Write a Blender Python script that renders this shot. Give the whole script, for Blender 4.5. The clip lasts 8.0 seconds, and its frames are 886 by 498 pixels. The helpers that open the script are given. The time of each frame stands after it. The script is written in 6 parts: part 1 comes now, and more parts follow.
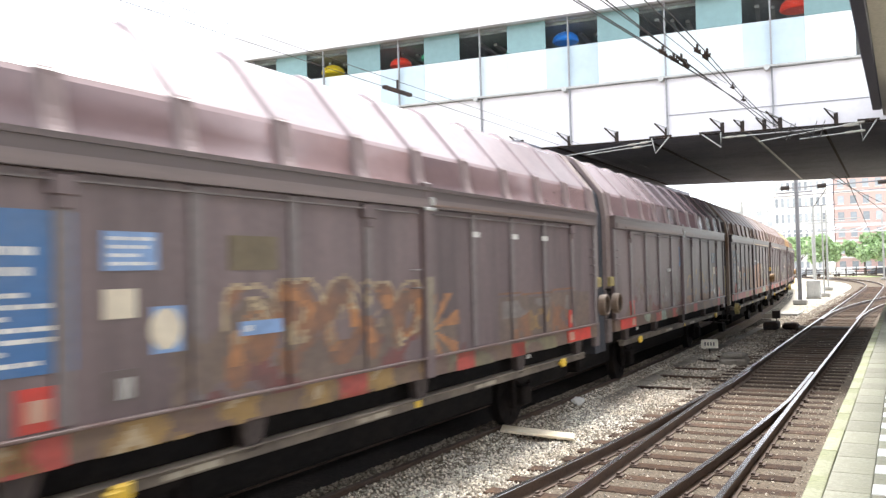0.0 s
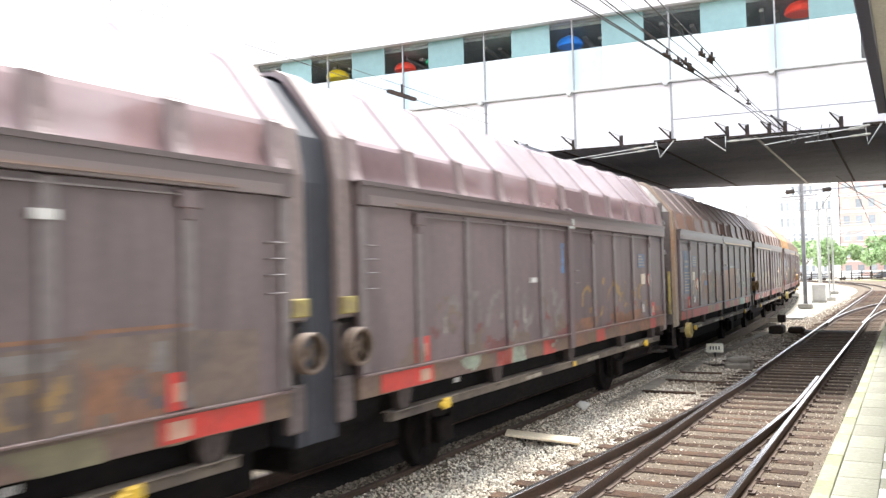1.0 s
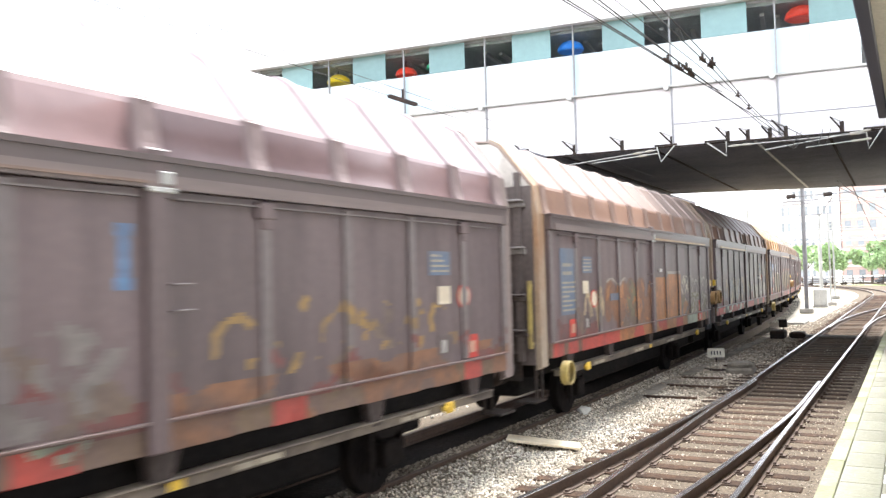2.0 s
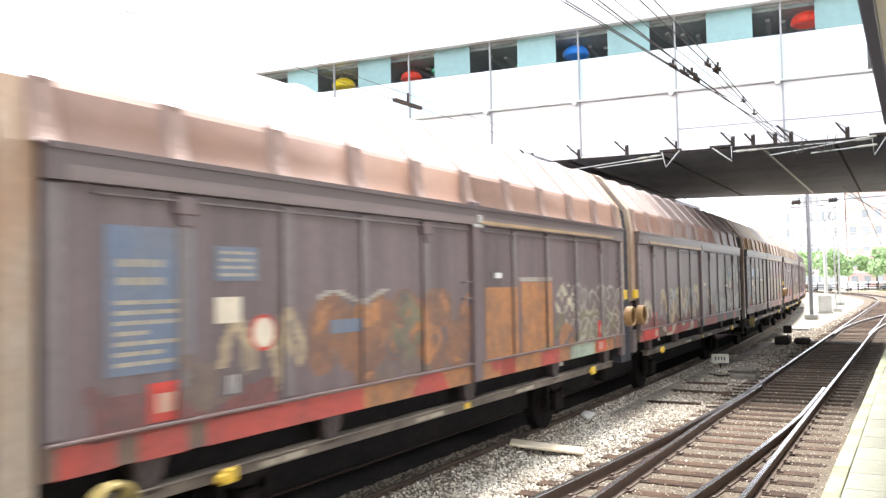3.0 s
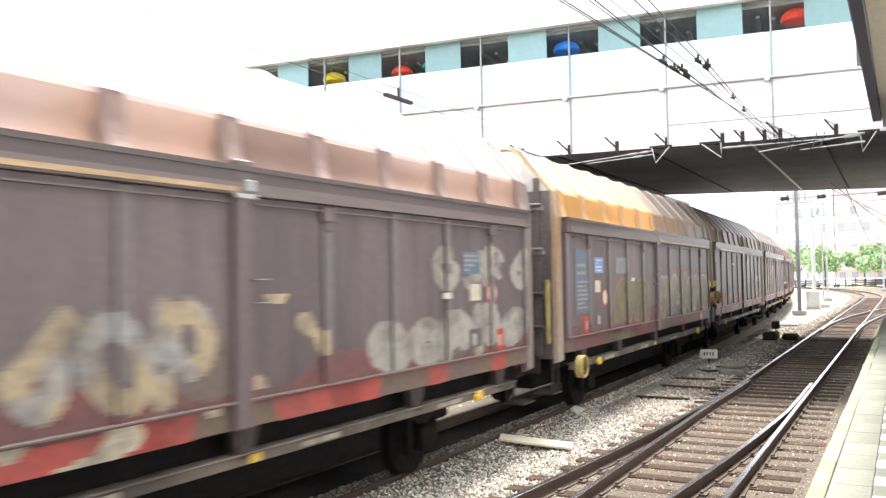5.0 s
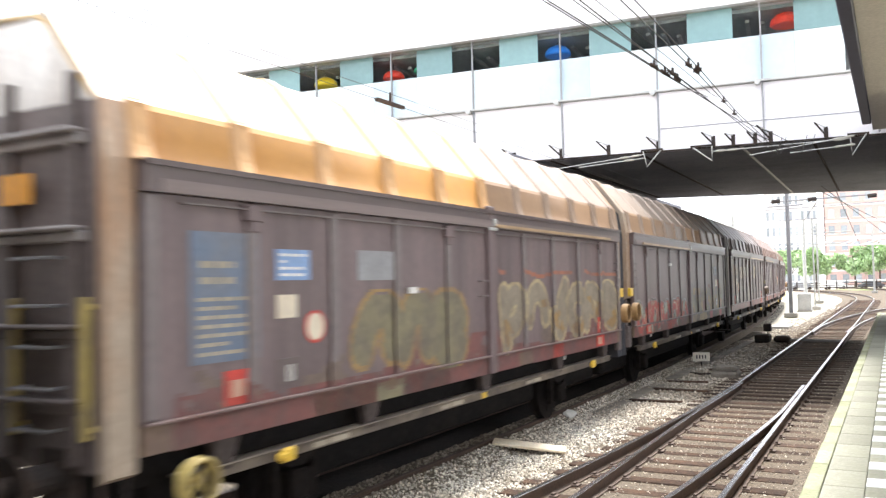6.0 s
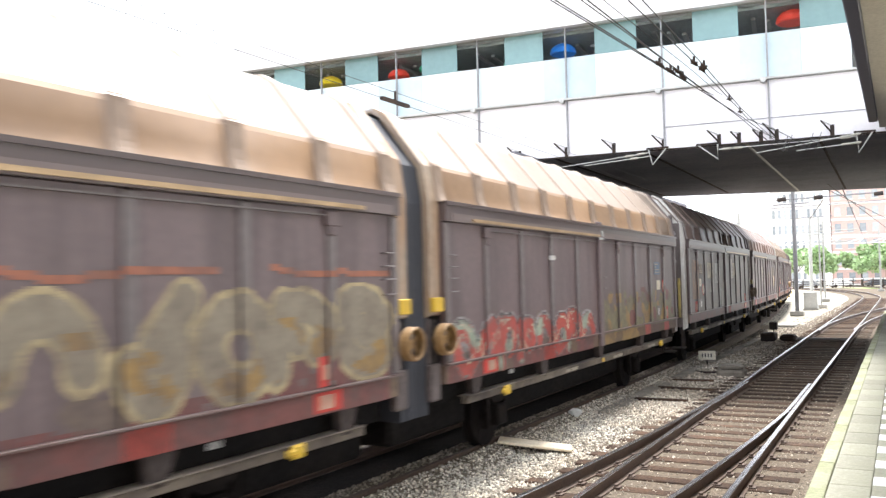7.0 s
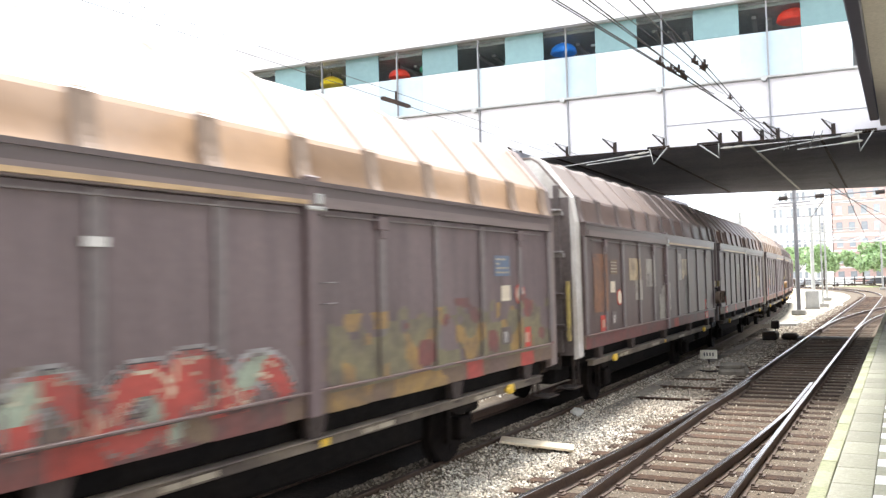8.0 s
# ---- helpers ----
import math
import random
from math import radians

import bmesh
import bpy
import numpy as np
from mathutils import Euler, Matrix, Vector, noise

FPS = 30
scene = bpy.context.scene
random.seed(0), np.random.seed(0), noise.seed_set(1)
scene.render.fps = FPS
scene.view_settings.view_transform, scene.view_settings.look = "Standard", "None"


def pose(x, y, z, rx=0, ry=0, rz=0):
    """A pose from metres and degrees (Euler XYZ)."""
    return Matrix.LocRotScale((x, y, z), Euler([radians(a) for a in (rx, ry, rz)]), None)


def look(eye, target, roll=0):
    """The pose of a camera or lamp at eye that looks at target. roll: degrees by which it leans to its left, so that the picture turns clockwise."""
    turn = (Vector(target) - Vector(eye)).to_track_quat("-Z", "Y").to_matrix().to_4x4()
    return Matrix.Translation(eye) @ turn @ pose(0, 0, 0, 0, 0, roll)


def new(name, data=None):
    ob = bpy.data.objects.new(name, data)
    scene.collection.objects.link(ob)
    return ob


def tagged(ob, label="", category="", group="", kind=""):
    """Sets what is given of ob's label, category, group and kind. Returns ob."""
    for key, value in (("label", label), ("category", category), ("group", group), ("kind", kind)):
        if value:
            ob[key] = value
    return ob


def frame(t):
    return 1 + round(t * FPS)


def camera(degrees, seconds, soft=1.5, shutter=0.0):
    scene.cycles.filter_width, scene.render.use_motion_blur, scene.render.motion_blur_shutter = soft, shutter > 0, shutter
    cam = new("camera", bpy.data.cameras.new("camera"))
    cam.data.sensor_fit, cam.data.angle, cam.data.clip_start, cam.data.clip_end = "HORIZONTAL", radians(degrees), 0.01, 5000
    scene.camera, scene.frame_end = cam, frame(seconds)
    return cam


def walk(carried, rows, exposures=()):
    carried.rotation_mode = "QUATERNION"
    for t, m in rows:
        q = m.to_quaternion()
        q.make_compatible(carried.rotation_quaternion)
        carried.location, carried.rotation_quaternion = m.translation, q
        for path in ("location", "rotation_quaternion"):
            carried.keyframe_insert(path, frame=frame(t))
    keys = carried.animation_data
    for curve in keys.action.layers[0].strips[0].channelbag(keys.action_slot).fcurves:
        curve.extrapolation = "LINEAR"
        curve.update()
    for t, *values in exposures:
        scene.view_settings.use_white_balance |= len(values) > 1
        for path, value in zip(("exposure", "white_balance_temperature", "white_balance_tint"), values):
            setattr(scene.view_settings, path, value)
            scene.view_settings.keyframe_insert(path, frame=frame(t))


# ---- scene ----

# Camera: hand-held on the platform, turning a little, 1.64 m above the paving.
EYE = (0.0, 0.0, 2.4)
TURNS = [(0, 0, 1.53, 1.4), (0.5, 0.051, 1.595, 1.325), (1, 0.311, 1.815, 1.431), (1.5, 0.305, 1.966, 1.531),
         (3, 0.65, 2.416, 1.111), (3.5, 0.743, 2.309, 1.023), (4, 0.878, 2.303, 0.911), (4.5, 0.417, 1.985, 0.813),
         (5, -0.031, 2.069, 0.964), (6.5, -0.61, 2.426, 1.316), (7, -0.182, 2.271, 1.306), (7.5, -0.098, 2.201, 1.643),
         (8, -0.088, 2.269, 1.498)]
cam = camera(56.0, 8.0, soft=1.35, shutter=0.5)
# The film camera opens up as the train passes, and closes again.
walk(cam, [(t, pose(*EYE, 90 + p, r, y)) for t, y, p, r in TURNS],
     exposures=[(0, 0.78), (0.5, 1.02), (1.0, 1.1), (1.5, 1.13), (3.5, 1.24), (4.5, 1.2), (5.0, 1.2), (6.5, 0.92), (8.0, 0.92)])

# ---- light: bright overcast sky with a wide, weak sun ----
world = bpy.data.worlds.new("sky")
scene.world = world
world.use_nodes = True
wt = world.node_tree
wt.nodes.clear()
w_out = wt.nodes.new("ShaderNodeOutputWorld")
w_bg = wt.nodes.new("ShaderNodeBackground")
w_sky = wt.nodes.new("ShaderNodeTexSky")
w_sky.sky_type = "NISHITA"
w_sky.sun_disc = False
w_sky.sun_elevation = radians(62)
w_sky.sun_rotation = radians(27)
w_sky.dust_density = 5.0
w_mix = wt.nodes.new("ShaderNodeMix")
w_mix.data_type = "RGBA"
w_mix.inputs[0].default_value = 0.85
w_mix.inputs[7].default_value = (10.5, 11.0, 12.0, 1)   # cloud layer
wt.links.new(w_sky.outputs[0], w_mix.inputs[6])
wt.links.new(w_mix.outputs[2], w_bg.inputs[0])
w_bg.inputs[1].default_value = 0.145
wt.links.new(w_bg.outputs[0], w_out.inputs[0])
sun = new("sun", bpy.data.lights.new("sun", "SUN"))
sun.data.energy = 4.4
sun.data.angle = radians(10)
sun.data.color = (1.0, 0.98, 0.96)
sun.matrix_world = look((21.3, 41.8, 88.3), (0, 0, 0))

# ---- materials ----


def mat(name, base, rough=0.6, metal=0.0, vary=0.25, grain=40.0, stain=1.2, bump=0.15, dirt=None, dirt_amount=0.5,
        streak=0.0, random_amount=0.0, emit=None, emit_strength=0.0, island=0.0, spec=0.5):
    """A procedural surface: base colour varied at a fine and a coarse scale, stains of a dirt colour, bump."""
    m = bpy.data.materials.new(name)
    m.use_nodes = True
    t = m.node_tree
    N, Lk = t.nodes, t.links
    b = N["Principled BSDF"]
    b.inputs["Roughness"].default_value = rough
    b.inputs["Metallic"].default_value = metal
    b.inputs["Specular IOR Level"].default_value = spec
    co = N.new("ShaderNodeTexCoord")
    src = co.outputs["Object"]
    if streak:
        mp = N.new("ShaderNodeMapping")
        mp.inputs["Scale"].default_value = (1, 1, streak)
        Lk.new(src, mp.inputs["Vector"])
        src_c = mp.outputs[0]
    else:
        src_c = src
    n1 = N.new("ShaderNodeTexNoise")
    n1.inputs["Scale"].default_value = grain
    n1.inputs["Detail"].default_value = 4
    Lk.new(src, n1.inputs["Vector"])
    n2 = N.new("ShaderNodeTexNoise")
    n2.inputs["Scale"].default_value = stain
    n2.inputs["Detail"].default_value = 6
    n2.inputs["Roughness"].default_value = 0.65
    Lk.new(src_c, n2.inputs["Vector"])
    ramp = N.new("ShaderNodeValToRGB")
    ramp.color_ramp.elements[0].position = 0.42
    ramp.color_ramp.elements[1].position = 0.68
    Lk.new(n2.outputs[0], ramp.inputs[0])
    scale = N.new("ShaderNodeMath")
    scale.operation = "MULTIPLY"
    scale.inputs[1].default_value = dirt_amount
    Lk.new(ramp.outputs[0], scale.inputs[0])
    mx = N.new("ShaderNodeMix")
    mx.data_type = "RGBA"
    mx.inputs[6].default_value = (*base, 1)
    mx.inputs[7].default_value = (*(dirt or tuple(c * 0.55 for c in base)), 1)
    Lk.new(scale.outputs[0], mx.inputs[0])
    val = N.new("ShaderNodeMapRange")
    val.inputs[1].default_value, val.inputs[2].default_value = 0.25, 0.75
    val.inputs[3].default_value, val.inputs[4].default_value = 1 - vary, 1 + vary
    Lk.new(n1.outputs[0], val.inputs[0])
    last = val.outputs[0]
    for amount, kind in ((random_amount, "object"), (island, "island")):
        if amount:
            if kind == "object":
                rnd = N.new("ShaderNodeObjectInfo").outputs["Random"]
            else:
                rnd = N.new("ShaderNodeNewGeometry").outputs["Random Per Island"]
            mr = N.new("ShaderNodeMapRange")
            mr.inputs[3].default_value, mr.inputs[4].default_value = 1 - amount, 1 + amount
            Lk.new(rnd, mr.inputs[0])
            mu = N.new("ShaderNodeMath")
            mu.operation = "MULTIPLY"
            Lk.new(last, mu.inputs[0])
            Lk.new(mr.outputs[0], mu.inputs[1])
            last = mu.outputs[0]
    hsv = N.new("ShaderNodeHueSaturation")
    Lk.new(mx.outputs[2], hsv.inputs["Color"])
    Lk.new(last, hsv.inputs["Value"])
    Lk.new(hsv.outputs[0], b.inputs["Base Color"])
    if bump:
        bp = N.new("ShaderNodeBump")
        bp.inputs["Strength"].default_value = bump
        bp.inputs["Distance"].default_value = 0.02
        Lk.new(n1.outputs[0], bp.inputs["Height"])
        Lk.new(bp.outputs[0], b.inputs["Normal"])
    if emit:
        b.inputs["Emission Color"].default_value = (*emit, 1)
        b.inputs["Emission Strength"].default_value = emit_strength
    return m


def clear_glass(name, tint=(0.9, 0.95, 0.95), rough=0.0):
    m = bpy.data.materials.new(name)
    m.use_nodes = True
    b = m.node_tree.nodes["Principled BSDF"]
    b.inputs["Base Color"].default_value = (*tint, 1)
    b.inputs["Roughness"].default_value = rough
    b.inputs["Transmission Weight"].default_value = 1.0
    b.inputs["IOR"].default_value = 1.12
    return m


M_BALLAST = mat("ballast_bed", (0.15, 0.125, 0.097), 0.95, spec=0.06, grain=25, stain=0.5, vary=0.45, bump=1.0, dirt=(0.15, 0.115, 0.085), dirt_amount=0.8)
M_STONE_RUST = mat("rusty_ballast_stone", (0.31, 0.27, 0.215), 0.92, grain=30, stain=0.7, vary=0.3, bump=0.3, dirt=(0.105, 0.075, 0.052), dirt_amount=0.7, island=0.65)
M_STONE = mat("ballast_stone", (0.74, 0.695, 0.605), 0.9, grain=30, stain=0.6, vary=0.25, bump=0.3, dirt=(0.44, 0.35, 0.24), dirt_amount=0.65, island=0.5)
M_STONE_MID = mat("brown_grey_ballast_stone", (0.5, 0.44, 0.36), 0.9, grain=30, stain=0.6, vary=0.25, bump=0.3, dirt=(0.26, 0.195, 0.13), dirt_amount=0.65, island=0.5)
# Near-black ballast colour that stands in for the shade under the train.
M_UNDERSHADE = mat("undertrain_shade_ballast", (0.016, 0.013, 0.012), 0.95, spec=0.06, grain=25, stain=0.8, vary=0.5, bump=1.0, dirt=(0.03, 0.023, 0.018), dirt_amount=0.6)
M_GROUND = mat("sandy_ground", (0.50, 0.45, 0.36), 0.95, grain=6, stain=0.08, vary=0.3, bump=0.4, dirt=(0.22, 0.20, 0.12), dirt_amount=0.6)
M_GRASS = mat("grass", (0.16, 0.22, 0.06), 0.9, grain=8, stain=0.4, vary=0.35, bump=0.4, dirt=(0.28, 0.26, 0.12))
M_RAIL_SIDE = mat("rusty_rail", (0.105, 0.065, 0.045), 0.75, grain=30, stain=2, dirt=(0.05, 0.04, 0.035))
M_RAIL_TOP = mat("polished_rail_head", (0.62, 0.62, 0.64), 0.22, metal=1.0, vary=0.1, grain=15, bump=0.02, dirt=(0.35, 0.32, 0.3), dirt_amount=0.3)
M_SLEEPER = mat("sleeper_wood", (0.06, 0.044, 0.036), 0.9, spec=0.06, grain=35, stain=3, vary=0.4, bump=0.5, dirt=(0.125, 0.075, 0.048), dirt_amount=0.7, random_amount=0.45)
M_IRON = mat("dark_iron", (0.045, 0.04, 0.038), 0.7, spec=0.06, grain=25, stain=3, dirt=(0.10, 0.06, 0.04))
M_CONCRETE = mat("grey_concrete", (0.40, 0.385, 0.35), 0.9, grain=30, stain=0.9, vary=0.15, bump=0.2, dirt=(0.22, 0.21, 0.18), dirt_amount=0.5, random_amount=0.12)
M_DUCT = mat("dirty_duct_concrete", (0.26, 0.23, 0.19), 0.9, grain=30, stain=0.9, vary=0.2, bump=0.25, dirt=(0.11, 0.09, 0.07), dirt_amount=0.7, random_amount=0.2)
M_EDGE = mat("platform_edge_concrete", (0.345, 0.345, 0.235), 0.9, grain=30, stain=1.4, vary=0.18, bump=0.25, dirt=(0.22, 0.25, 0.10), dirt_amount=0.75, random_amount=0.15)
M_PAVING = mat("paving_slab", (0.325, 0.315, 0.25), 0.88, grain=35, stain=1.0, vary=0.15, bump=0.2, dirt=(0.24, 0.245, 0.15), dirt_amount=0.7, random_amount=0.15)
M_WHITE_TILE = mat("white_paving_tile", (0.80, 0.80, 0.77), 0.75, grain=30, stain=2, vary=0.06, bump=0.1, dirt=(0.6, 0.58, 0.5), dirt_amount=0.35)
M_CANOPY = mat("canopy_concrete", (0.56, 0.52, 0.45), 0.85, grain=18, stain=0.7, vary=0.12, bump=0.15, dirt=(0.44, 0.41, 0.35))
M_CANOPY_EDGE = mat("canopy_gutter_paint", (0.035, 0.034, 0.06), 0.5, grain=20, stain=1.0, vary=0.15, bump=0.05)
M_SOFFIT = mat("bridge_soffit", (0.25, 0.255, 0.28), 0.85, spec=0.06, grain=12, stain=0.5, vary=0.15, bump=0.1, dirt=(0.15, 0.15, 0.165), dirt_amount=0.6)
M_WHITE = mat("white_cladding", (0.82, 0.80, 0.82), 0.45, grain=10, stain=0.4, vary=0.03, bump=0.02, dirt=(0.64, 0.62, 0.65), dirt_amount=0.5)
M_FROST = mat("white_frosted_glass", (0.68, 0.76, 0.79), 0.25, grain=6, stain=0.3, vary=0.03, bump=0.0, dirt=(0.64, 0.73, 0.77), random_amount=0.05)
M_PALE = mat("pale_blue_glass", (0.55, 0.67, 0.74), 0.25, grain=6, stain=0.3, vary=0.03, bump=0.0, random_amount=0.05)
M_TEAL = mat("teal_glass_panel", (0.20, 0.34, 0.35), 0.12, grain=6, stain=0.3, vary=0.05, bump=0.0, random_amount=0.12)
M_GLASS = clear_glass("window_glass")
M_STEEL = mat("grey_steel", (0.30, 0.30, 0.31), 0.5, metal=0.3, grain=25, stain=2, vary=0.12, bump=0.05)
M_GALV = mat("galvanised_steel", (0.52, 0.52, 0.50), 0.5, metal=0.4, grain=25, stain=2, vary=0.12, bump=0.05)
M_INTERIOR = mat("dark_interior", (0.34, 0.36, 0.36), 0.8, grain=8, stain=0.6, vary=0.2)
M_WIRE = mat("copper_wire", (0.06, 0.055, 0.05), 0.6, metal=0.2, bump=0.0)
M_INSUL = mat("white_porcelain", (0.50, 0.48, 0.42), 0.3, grain=20, vary=0.06, bump=0.0)
# Underframe and running gear: near-black colours carry the shade below the wagons.
M_BLACK = mat("underframe_black", (0.012, 0.011, 0.011), 0.85, spec=0.06, grain=14, stain=2, vary=0.3, dirt=(0.022, 0.018, 0.016))
M_GEAR = mat("shade_dark_running_gear", (0.014, 0.012, 0.012), 0.85, spec=0.06, grain=14, stain=2, vary=0.3, dirt=(0.03, 0.024, 0.02))
M_BEAM = mat("weathered_grey_beam", (0.175, 0.143, 0.108), 0.75, grain=20, stain=1.3, vary=0.25, dirt=(0.05, 0.038, 0.033), dirt_amount=0.95)
M_WAGON_SIDE = mat("brown_wagon_door", (0.17, 0.123, 0.121), 0.44, grain=14, stain=1.7, vary=0.10, bump=0.04, dirt=(0.085, 0.06, 0.06), dirt_amount=0.9, streak=0.13, random_amount=0.10)
M_WAGON_RIB = mat("worn_door_rib", (0.19, 0.16, 0.155), 0.45, grain=16, stain=1.5, vary=0.15, bump=0.05, dirt=(0.09, 0.065, 0.06), streak=0.3)
M_EAVE = mat("eave_beam_paint", (0.125, 0.093, 0.088), 0.34, grain=14, stain=1.0, vary=0.12, bump=0.03, dirt=(0.07, 0.05, 0.045))
M_BAND = mat("worn_eave_band", (0.205, 0.158, 0.150), 0.45, grain=14, stain=1.0, vary=0.12, bump=0.03, dirt=(0.14, 0.11, 0.10))
M_TRACKSTRIP = mat("worn_guide_strip", (0.52, 0.36, 0.20), 0.4, metal=0.3, grain=20, stain=1.0, vary=0.2, dirt=(0.15, 0.10, 0.07))
M_SKIRT = mat("dirty_door_skirt", (0.165, 0.11, 0.09), 0.6, grain=16, stain=1.4, vary=0.2, bump=0.05, dirt=(0.20, 0.14, 0.07), dirt_amount=0.8)
M_POST_BROWN = mat("grey_brown_corner_post", (0.24, 0.185, 0.17), 0.5, grain=16, stain=1.4, vary=0.15, dirt=(0.13, 0.10, 0.09), streak=0.3)
M_POST_BEIGE = mat("bleached_corner_post", (0.38, 0.305, 0.23), 0.42, grain=16, stain=1.8, vary=0.15, dirt=(0.36, 0.18, 0.08), dirt_amount=0.9, streak=0.3)
M_POST_WHITE = mat("white_end_wall_paint", (0.76, 0.74, 0.70), 0.5, grain=16, stain=1.2, vary=0.12, dirt=(0.33, 0.27, 0.22), dirt_amount=0.8, streak=0.4)
M_BELLOWS = mat("dark_grey_bellows", (0.042, 0.044, 0.054), 0.7, grain=18, stain=1.0, vary=0.12, bump=0.05)
M_YELLOW = mat("yellow_paint", (0.72, 0.47, 0.04), 0.5, grain=20, stain=3, vary=0.12, dirt=(0.40, 0.25, 0.06))
M_RAILYELLOW = mat("dirty_yellow_handrail", (0.48, 0.37, 0.12), 0.55, grain=20, stain=4, vary=0.2, dirt=(0.22, 0.17, 0.09), dirt_amount=0.8)
M_ENDDARK = mat("grimy_end_wall", (0.15, 0.122, 0.115), 0.6, grain=16, stain=1.5, vary=0.2, dirt=(0.07, 0.055, 0.05), dirt_amount=0.9, streak=0.3)
M_ENDSHELF = mat("grey_end_shelf", (0.36, 0.34, 0.33), 0.5, grain=16, stain=2.5, vary=0.2, dirt=(0.17, 0.14, 0.13), dirt_amount=0.8)
M_ORANGE = mat("orange_sign_paint", (0.80, 0.36, 0.03), 0.5, grain=20, stain=3, vary=0.1)
M_RUSTWHEEL = mat("ochre_handwheel", (0.34, 0.20, 0.08), 0.6, grain=20, stain=4, vary=0.2, dirt=(0.17, 0.10, 0.05))
M_RED = mat("red_paint", (0.62, 0.05, 0.035), 0.5, grain=16, stain=2.5, vary=0.15, dirt=(0.38, 0.06, 0.04), dirt_amount=0.7)
M_BLUE = mat("blue_panel_paint", (0.05, 0.15, 0.34), 0.5, grain=16, stain=2.5, vary=0.12, dirt=(0.12, 0.17, 0.25))
M_FADEDBLUE = mat("faded_blue_paint", (0.13, 0.17, 0.24), 0.55, grain=16, stain=2.5, vary=0.12, dirt=(0.20, 0.18, 0.17))
M_LABELBLUE = mat("pale_blue_label", (0.23, 0.36, 0.60), 0.5, grain=16, stain=2.5, vary=0.12)
M_CREAM = mat("cream_label", (0.68, 0.60, 0.46), 0.5, grain=16, stain=3, vary=0.1, dirt=(0.5, 0.4, 0.3))
M_DULLCREAM = mat("dirty_pink_cream_mark", (0.55, 0.36, 0.26), 0.5, grain=16, stain=4, vary=0.15, dirt=(0.42, 0.14, 0.10), dirt_amount=0.8)
M_TEXT = mat("white_marking", (0.72, 0.70, 0.66), 0.5, grain=16, stain=3, vary=0.1)
M_TANTEXT = mat("yellowed_marking", (0.38, 0.33, 0.25), 0.5, grain=16, stain=3, vary=0.1)
M_DARKTEXT = mat("dark_marking", (0.04, 0.04, 0.045), 0.5, grain=16, vary=0.1)
M_BRACKET = mat("grimy_bracket", (0.07, 0.055, 0.05), 0.7, spec=0.2, grain=16, stain=3, vary=0.2, dirt=(0.035, 0.028, 0.025))
M_TRACKDULL = mat("rusty_guide_strip", (0.24, 0.165, 0.13), 0.4, metal=0.3, grain=20, stain=1.0, vary=0.2, dirt=(0.12, 0.08, 0.065))
M_LOWPOST = mat("grimy_lower_post", (0.15, 0.12, 0.115), 0.65, grain=16, stain=3.5, vary=0.25, dirt=(0.07, 0.055, 0.05), dirt_amount=0.9)
M_LEDGE = mat("worn_door_lip", (0.18, 0.13, 0.12), 0.4, grain=16, stain=2, vary=0.2, dirt=(0.16, 0.075, 0.06), dirt_amount=0.8)
M_OLIVE = mat("olive_patch", (0.15, 0.115, 0.065), 0.5, grain=16, stain=3, vary=0.1)

# The top colour is set lighter than the side to carry light from above.
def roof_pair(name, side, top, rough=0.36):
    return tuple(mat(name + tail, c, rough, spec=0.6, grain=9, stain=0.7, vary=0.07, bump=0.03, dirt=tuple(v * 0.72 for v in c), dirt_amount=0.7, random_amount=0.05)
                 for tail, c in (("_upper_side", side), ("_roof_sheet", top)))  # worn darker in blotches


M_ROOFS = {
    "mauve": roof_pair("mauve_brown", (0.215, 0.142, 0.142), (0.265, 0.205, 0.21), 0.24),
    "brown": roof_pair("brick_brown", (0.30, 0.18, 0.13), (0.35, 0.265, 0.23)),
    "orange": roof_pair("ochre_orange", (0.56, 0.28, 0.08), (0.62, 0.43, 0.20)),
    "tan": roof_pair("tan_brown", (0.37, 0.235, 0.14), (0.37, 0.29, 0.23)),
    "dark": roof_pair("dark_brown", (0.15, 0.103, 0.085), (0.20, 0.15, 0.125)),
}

# ---- small mesh helpers ----


def thing(name, label="", category="", group="", kind="", m=None):
    ob = new(name)
    ob.empty_display_size = 0.2
    if m is not None:
        ob.matrix_world = m
    return tagged(ob, label, category, group, kind)


def mesh_of(name, bm, material, smooth=False):
    me = bpy.data.meshes.new(name)
    bm.normal_update()
    bm.to_mesh(me)
    bm.free()
    me.materials.append(material)
    if smooth:
        for p in me.polygons:
            p.use_smooth = True
    return me


def part(name, bm, material, parent, label="", smooth=False):
    ob = new(name, mesh_of(name, bm, material, smooth) if isinstance(bm, bmesh.types.BMesh) else bm)
    ob.parent = parent
    if label:
        tagged(ob, label)
    return ob


def solid(name, bm, material, label, category, group="", kind="", m=None, smooth=False):
    ob = new(name, mesh_of(name, bm, material, smooth))
    if m is not None:
        ob.matrix_world = m
    return tagged(ob, label, category, group, kind)


def box(bm, x0, x1, y0, y1, z0, z1, bev=0.0):
    r = bmesh.ops.create_cube(bm, size=1.0, matrix=Matrix.LocRotScale(((x0 + x1) / 2, (y0 + y1) / 2, (z0 + z1) / 2), None,
                                                                     (abs(x1 - x0), abs(y1 - y0), abs(z1 - z0))))
    if bev:
        edges = list({e for v in r["verts"] for e in v.link_edges})
        bmesh.ops.bevel(bm, geom=edges, offset=bev, segments=1, affect="EDGES")
    return bm


def boxes(*rows, bev=0.0):
    bm = bmesh.new()
    for r in rows:
        box(bm, *r, bev=bev)
    return bm


